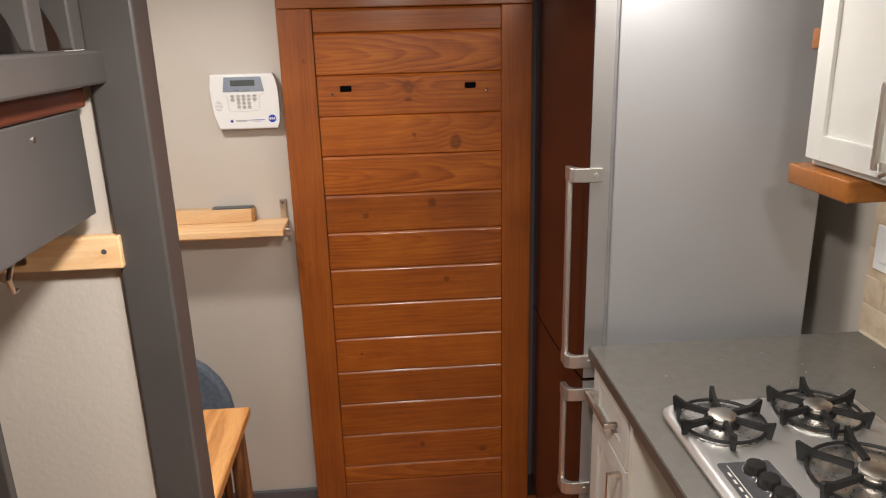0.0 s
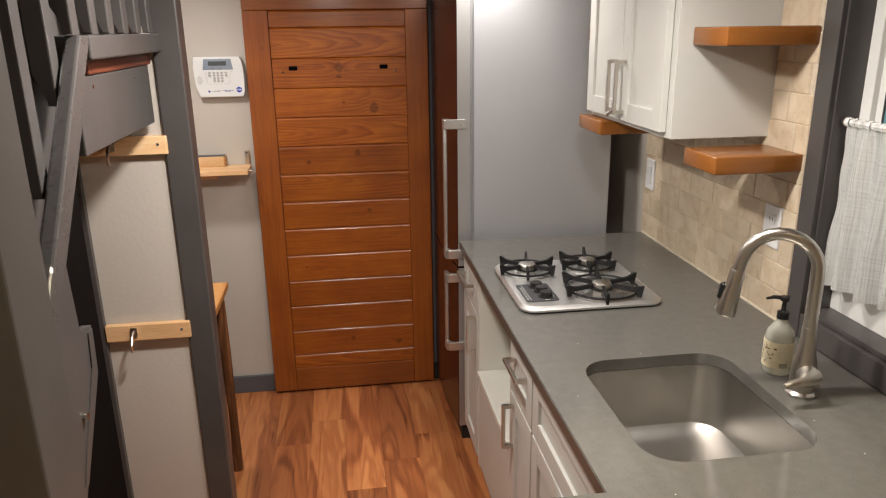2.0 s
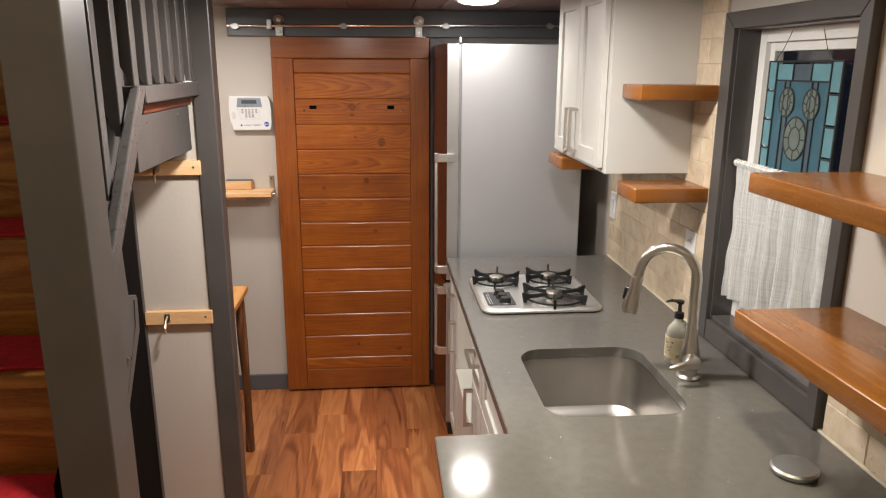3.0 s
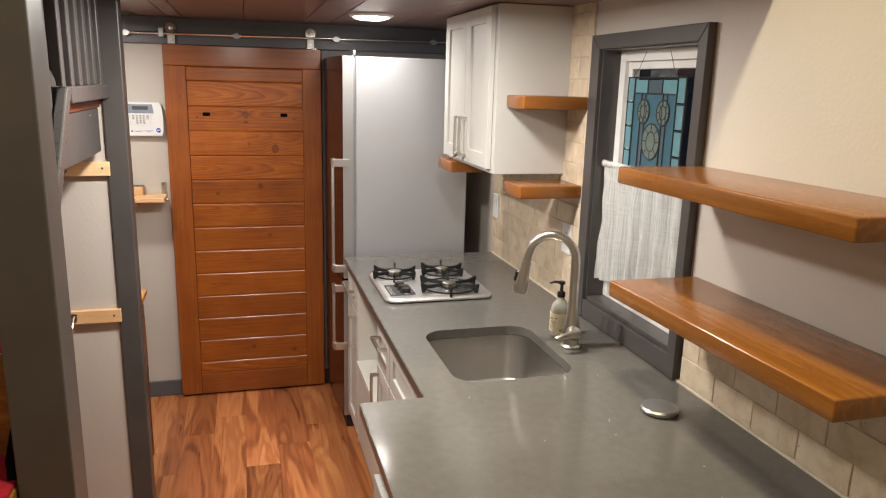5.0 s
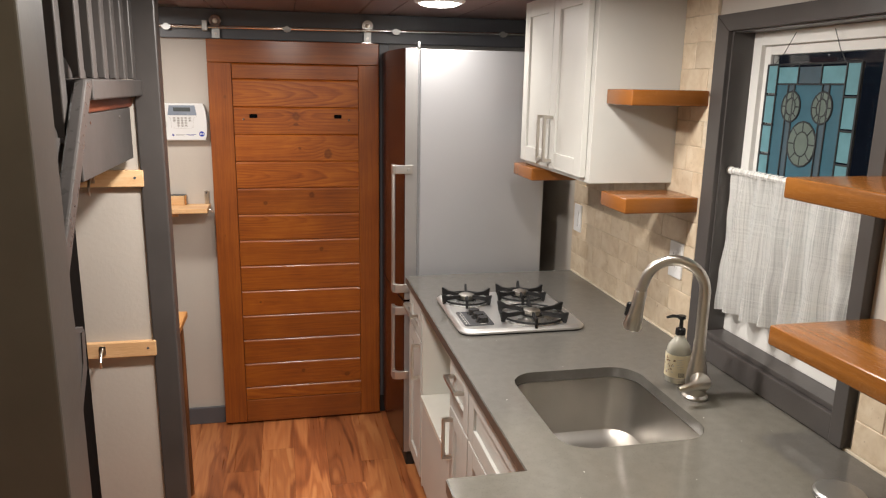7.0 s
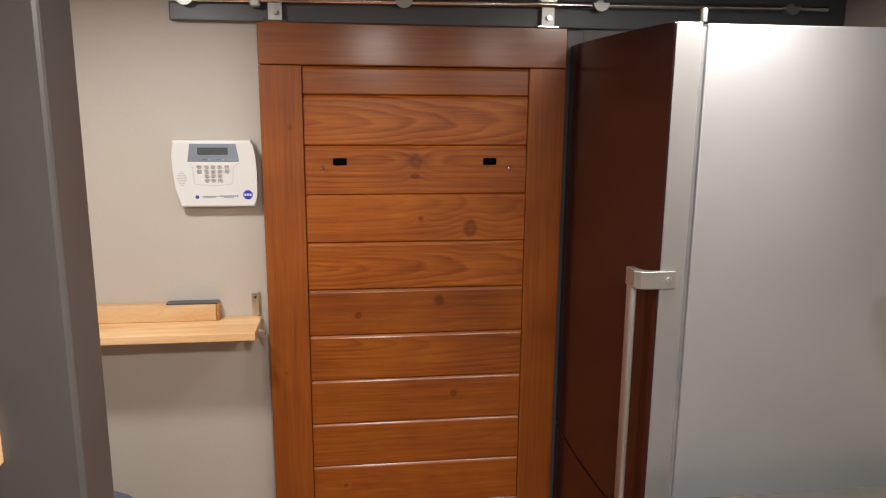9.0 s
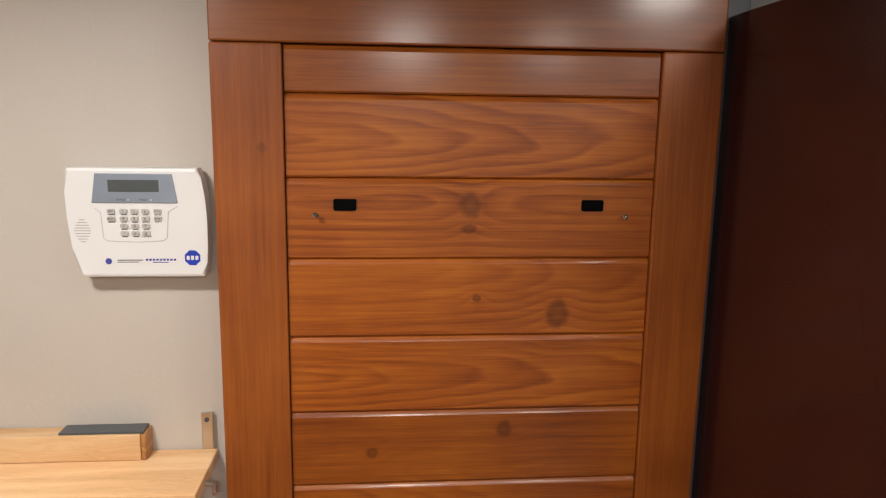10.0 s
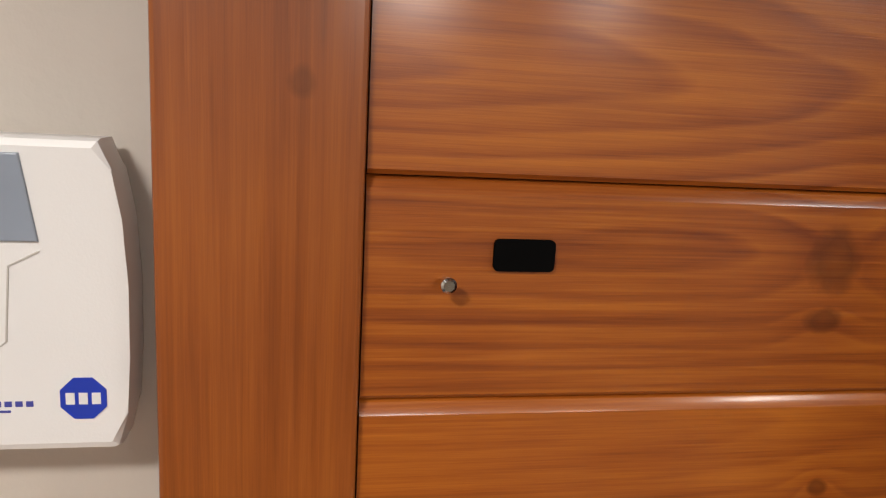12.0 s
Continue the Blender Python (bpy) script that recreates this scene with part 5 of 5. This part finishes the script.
solid("nook_wall", B(-0.428, -0.206, 1.09, 1.14, 0.0, 1.66), M_WALL, "greige painted partition panel under the landing", "wall", "structure")
solid("nook_wall_trim", B(-0.451, -0.4285, 1.075, 1.14, 0.0, 1.66, bevel=0.002), M_DARK, "charcoal edge trim of the partition panel", "trim", "structure")


# added wall: hides the nook behind and keeps the space under the stair dark
solid("closet_wall", B(XW, -0.4515, 1.10, 1.14, 0.0, 2.02), M_DARK, "added charcoal wall that blocks view and light under the stair", "wall", "structure")


def hook_rail(z, hook_x):
    r = thing("hook_rail", (-0.32, 1.08, z), "pine strip with metal hook on the partition", "hook rail", group="hook rails")
    part("strip", B(-0.426, -0.199, 1.070, 1.0895, z - 0.048, z, bevel=0.002), M_PINE, r)
    part("screw_hole", T([(-0.222, 1.0695, z - 0.022), (-0.222, 1.0725, z - 0.022)], 0.004, 10), M_INK, r)
    if hook_x:
        hx = hook_x
        part("hook_plate", P(rounded(hx - 0.009, hx + 0.009, z - 0.036, z - 0.008, 0.004, 3), 1, 1.0665, 1.0698), M_NICKEL, r)
        part("hook", T([(hx, 1.066, z - 0.018), (hx, 1.045, z - 0.026), (hx, 1.030, z - 0.045), (hx - 0.002, 1.038, z - 0.066), (hx - 0.004, 1.054, z - 0.068)], [0.004, 0.0045, 0.004, 0.0035, 0.003], 8), M_NICKEL, r)


hook_rail(1.441, -0.338)
hook_rail(0.919, -0.350)

# landing: joist, guard rail, hanging board
landing = thing("stair_landing", (-0.6, 0.85, 1.64), "wood landing with red-brown joist and charcoal edge rail", "landing")
part("deck", B(-0.300, -0.232, 0.56, 1.08, 1.662, 1.69), M_STAIR, landing)
part("landing_front", B(-0.300, -0.2135, 0.520, 0.534, 1.56, 1.6955, bevel=0.002), M_DARK, landing)
part("joist", B(-0.262, -0.214, 0.60, 1.075, 1.622, 1.660, bevel=0.004), M_JOIST, landing, "red-brown varnished joist")
part("edge_rail", B(-0.231, -0.185, 0.536, 1.084, 1.652, 1.696, bevel=0.004), M_DARK, landing)
part("hanging_board", B(-0.240, -0.218, 0.53, 1.06, 1.478, 1.621, bevel=0.003), M_DARK, landing, "charcoal board hung under the landing")
for yy in (0.62, 0.92):
    part("screw", T([(-0.2185, yy, 1.60), (-0.2165, yy, 1.60)], 0.004, 8), M_CHROME, landing)

RUN, RISE = 0.205, 0.236
stair = thing("loft_stair", (-0.6, -0.3, 0.0), "steep wooden loft stair with red carpet treads and charcoal stringer", "staircase")
Y0S, Z0S = 0.585, 1.69
for k in range(-2, 8):
    y, z = Y0S - 0.088 - RUN * k, Z0S - 0.085 - RISE * k
    if y > 1.0:
        continue
    if z < 0.03:
        break
    x1 = -0.232 if y < -0.05 else -0.270
    tr = part("tread", B(XW + 0.004, x1, y - 0.02, y + RUN + 0.012, z - 0.032, z, bevel=0.006), M_STAIR, stair)
    part("carpet_pad", B(XW + 0.06, x1 - 0.004, y + 0.006, y + RUN - 0.012, z, z + 0.009, bevel=0.004), M_RED, tr, "red carpet tread pad")
    part("riser", B(XW + 0.004, x1, y + 0.004, y + 0.018, max(0.0, z - RISE), z - 0.0325), M_STAIR, stair)
part("riser", B(XW + 0.004, -0.270, 0.995, 1.009, 1.84, 2.14), M_STAIR, stair)
slope = RISE / RUN


def slope_board(name, x0, x1, top, deep, ya, yb, mat, bevel=0.003):
    za, zb = Z0S + slope * (ya - Y0S) + top, Z0S + slope * (yb - Y0S) + top
    return part(name, P([(ya, za), (yb, zb), (yb, zb - deep), (ya, za - deep)], 0, x0, x1, bevel=bevel), mat, stair)


part("cap_rail", P([(0.035, 1.145), (0.491, 1.6960), (0.5355, 1.6960), (0.5355, 1.680), (0.035, 1.078)], 0, -0.212, -0.1855, bevel=0.005), M_RAIL, stair, "slightly lighter satin charcoal cap rail")
slope_board("stringer", -0.2345, -0.214, -0.03, 0.05, 0.036, 0.53, M_DARK)
# added sheet, its blackness stands for the shaded hollow under the stair
part("inner_stringer", P([(-0.05, 0.0), (0.505, 0.0), (0.505, 1.45), (-0.05, 0.95)], 0, -0.2525, -0.238), M_UNDER, stair, "near-black sheet standing in for the dark void under the stair")
part("side_panel", P([(0.035, 0.705), (0.235, 0.952), (0.366, 1.114), (0.373, 1.203), (0.318, 1.214), (0.312, 1.345), (0.035, 1.060)], 0, -0.222, -0.2045, bevel=0.002), M_DARK, stair)
part("panel_strip", P([(0.222, 0.965), (0.240, 0.965), (0.362, 1.116), (0.369, 1.198), (0.348, 1.198), (0.340, 1.135)], 0, -0.204, -0.2020), M_DARK, stair)
part("bolt", T([(-0.2040, 0.271, 1.078), (-0.196, 0.271, 1.078)], 0.006, 10), M_CHROME, stair)


# balusters with pointed lower ends
def baluster(y, z0, z1, x=-0.234):
    """A square baluster whose inner edge is cut back below a mitred notch."""
    w = 0.018
    return part("baluster", P([(x - w, z1), (x + w, z1), (x + w, z0), (x + 0.1 * w, z0), (x + 0.1 * w, z0 + 0.022), (x - 0.2 * w, z0 + 0.036), (x - w, z0 + 0.052)], 1, y - w, y + w, bevel=0.003), M_DARK, guard)


guard = thing("stair_guard", (-0.262, 0.6, 1.3), "charcoal painted stair guard with pointed square balusters", "railing")
for k in range(6):
    baluster(0.497 + 0.107 * k, 1.6975, 2.32, -0.211)
for k in range(4):
    y = 0.442 - 0.126 * k
    baluster(y, 1.581 - 0.132 * k, 2.32)
part("top_rail", B(-0.285, -0.195, 0.02, 1.10, 2.32, 2.36, bevel=0.004), M_DARK, guard)
solid("stair_back_panel", P([(0.14, 1.07), (0.60, 1.55), (1.16, 1.55), (1.16, 2.32), (0.14, 2.32)], 0, -0.2685, -0.2545), M_DARK, "charcoal panel behind the landing balusters", "panel", "structure")

# ---- tile backsplash: grout bed and single tiles ----
bs = thing("backsplash", (XE - 0.006, 0.6, ZT), "cream tumbled travertine subway tile backsplash", "backsplash", kind="structure")
beds = [(0.783, 1.748, ZT + 0.004, 1.43), (0.783, 0.956, 1.43, 2.01), (-0.60, 0.093, ZT + 0.004, 1.176), (0.783, 0.955, 1.38, 1.43)]
bm = bmesh.new()
for y0, y1, z0, z1 in beds[:3]:
    box(bm, XE - 0.0085, XE - 0.001, y0, y1, z0, z1)
part("grout_bed", bm, M_GROUT, bs)
part("edge_trim", B(XE - 0.014, XE - 0.001, -0.613, -0.6005, ZT + 0.004, 1.18, bevel=0.003), M_CAULK, bs, "cream pencil trim ending the tiles")
TW, TH, GAP = 0.152, 0.0762, 0.0022
rng = random.Random(4)
shared = {}


def tile_mesh(w):
    key = round(w, 3)
    if key not in shared:
        bm = bmesh.new()
        box(bm, -0.0022, 0.0035, -w / 2 + GAP / 2, w / 2 - GAP / 2, -TH / 2 + GAP / 2, TH / 2 - GAP / 2, bevel=0.0014, segments=1)
        shared[key] = finish(bm, "tile", M_TILE)
    return shared[key]


for ry0, ry1, rz0, rz1 in ((0.783, 1.748, ZT + 0.006, 1.40), (0.783, 0.955, 1.452, 2.0), (-0.60, 0.093, ZT + 0.006, 1.16)):
    r_, z = 0, ZT + 0.006
    while z + TH * 0.6 < rz1 + TH * 0.5:
        if z >= rz0 - 0.001:
            y = ry1 + (TW / 2 if r_ % 2 else 0)
            while y > ry0:
                a, b = max(ry0, y - TW), min(ry1, y)
                if b - a > 0.02:
                    piece("tile", tile_mesh(b - a), bs, (XE - 0.0085 - rng.random() * 0.0012, (a + b) / 2, z + TH / 2))
                y -= TW
        z += TH
        r_ += 1

# ---- floor planks ----
fl = bpy.data.objects["floor"]
PW = 0.151
rng = random.Random(11)
pm = {}


def plank_len(l):
    key = round(l, 2)
    if key not in pm:
        bm = bmesh.new()
        box(bm, -PW / 2 + 0.0004, PW / 2 - 0.0004, -key / 2 + 0.0003, key / 2 - 0.0003, -0.0025, 0.0)
        pm[key] = finish(bm, "floor_plank", M_FLOOR)
    return pm[key]


x = 0.202 - PW * 8
while x < XE:
    y = YN - 0.004
    first = True
    while y > YS + 0.05:
        l = round(rng.choice((0.34, 0.52, 0.7, 0.88)) if first else 0.92, 2)
        if y - l < YS:
            l = round(y - YS - 0.005, 2)
        if l > 0.05:
            piece("floor_plank", plank_len(l), fl, (x + PW / 2, y - l / 2, 0.0))
        y -= l
        first = False
    x += PW
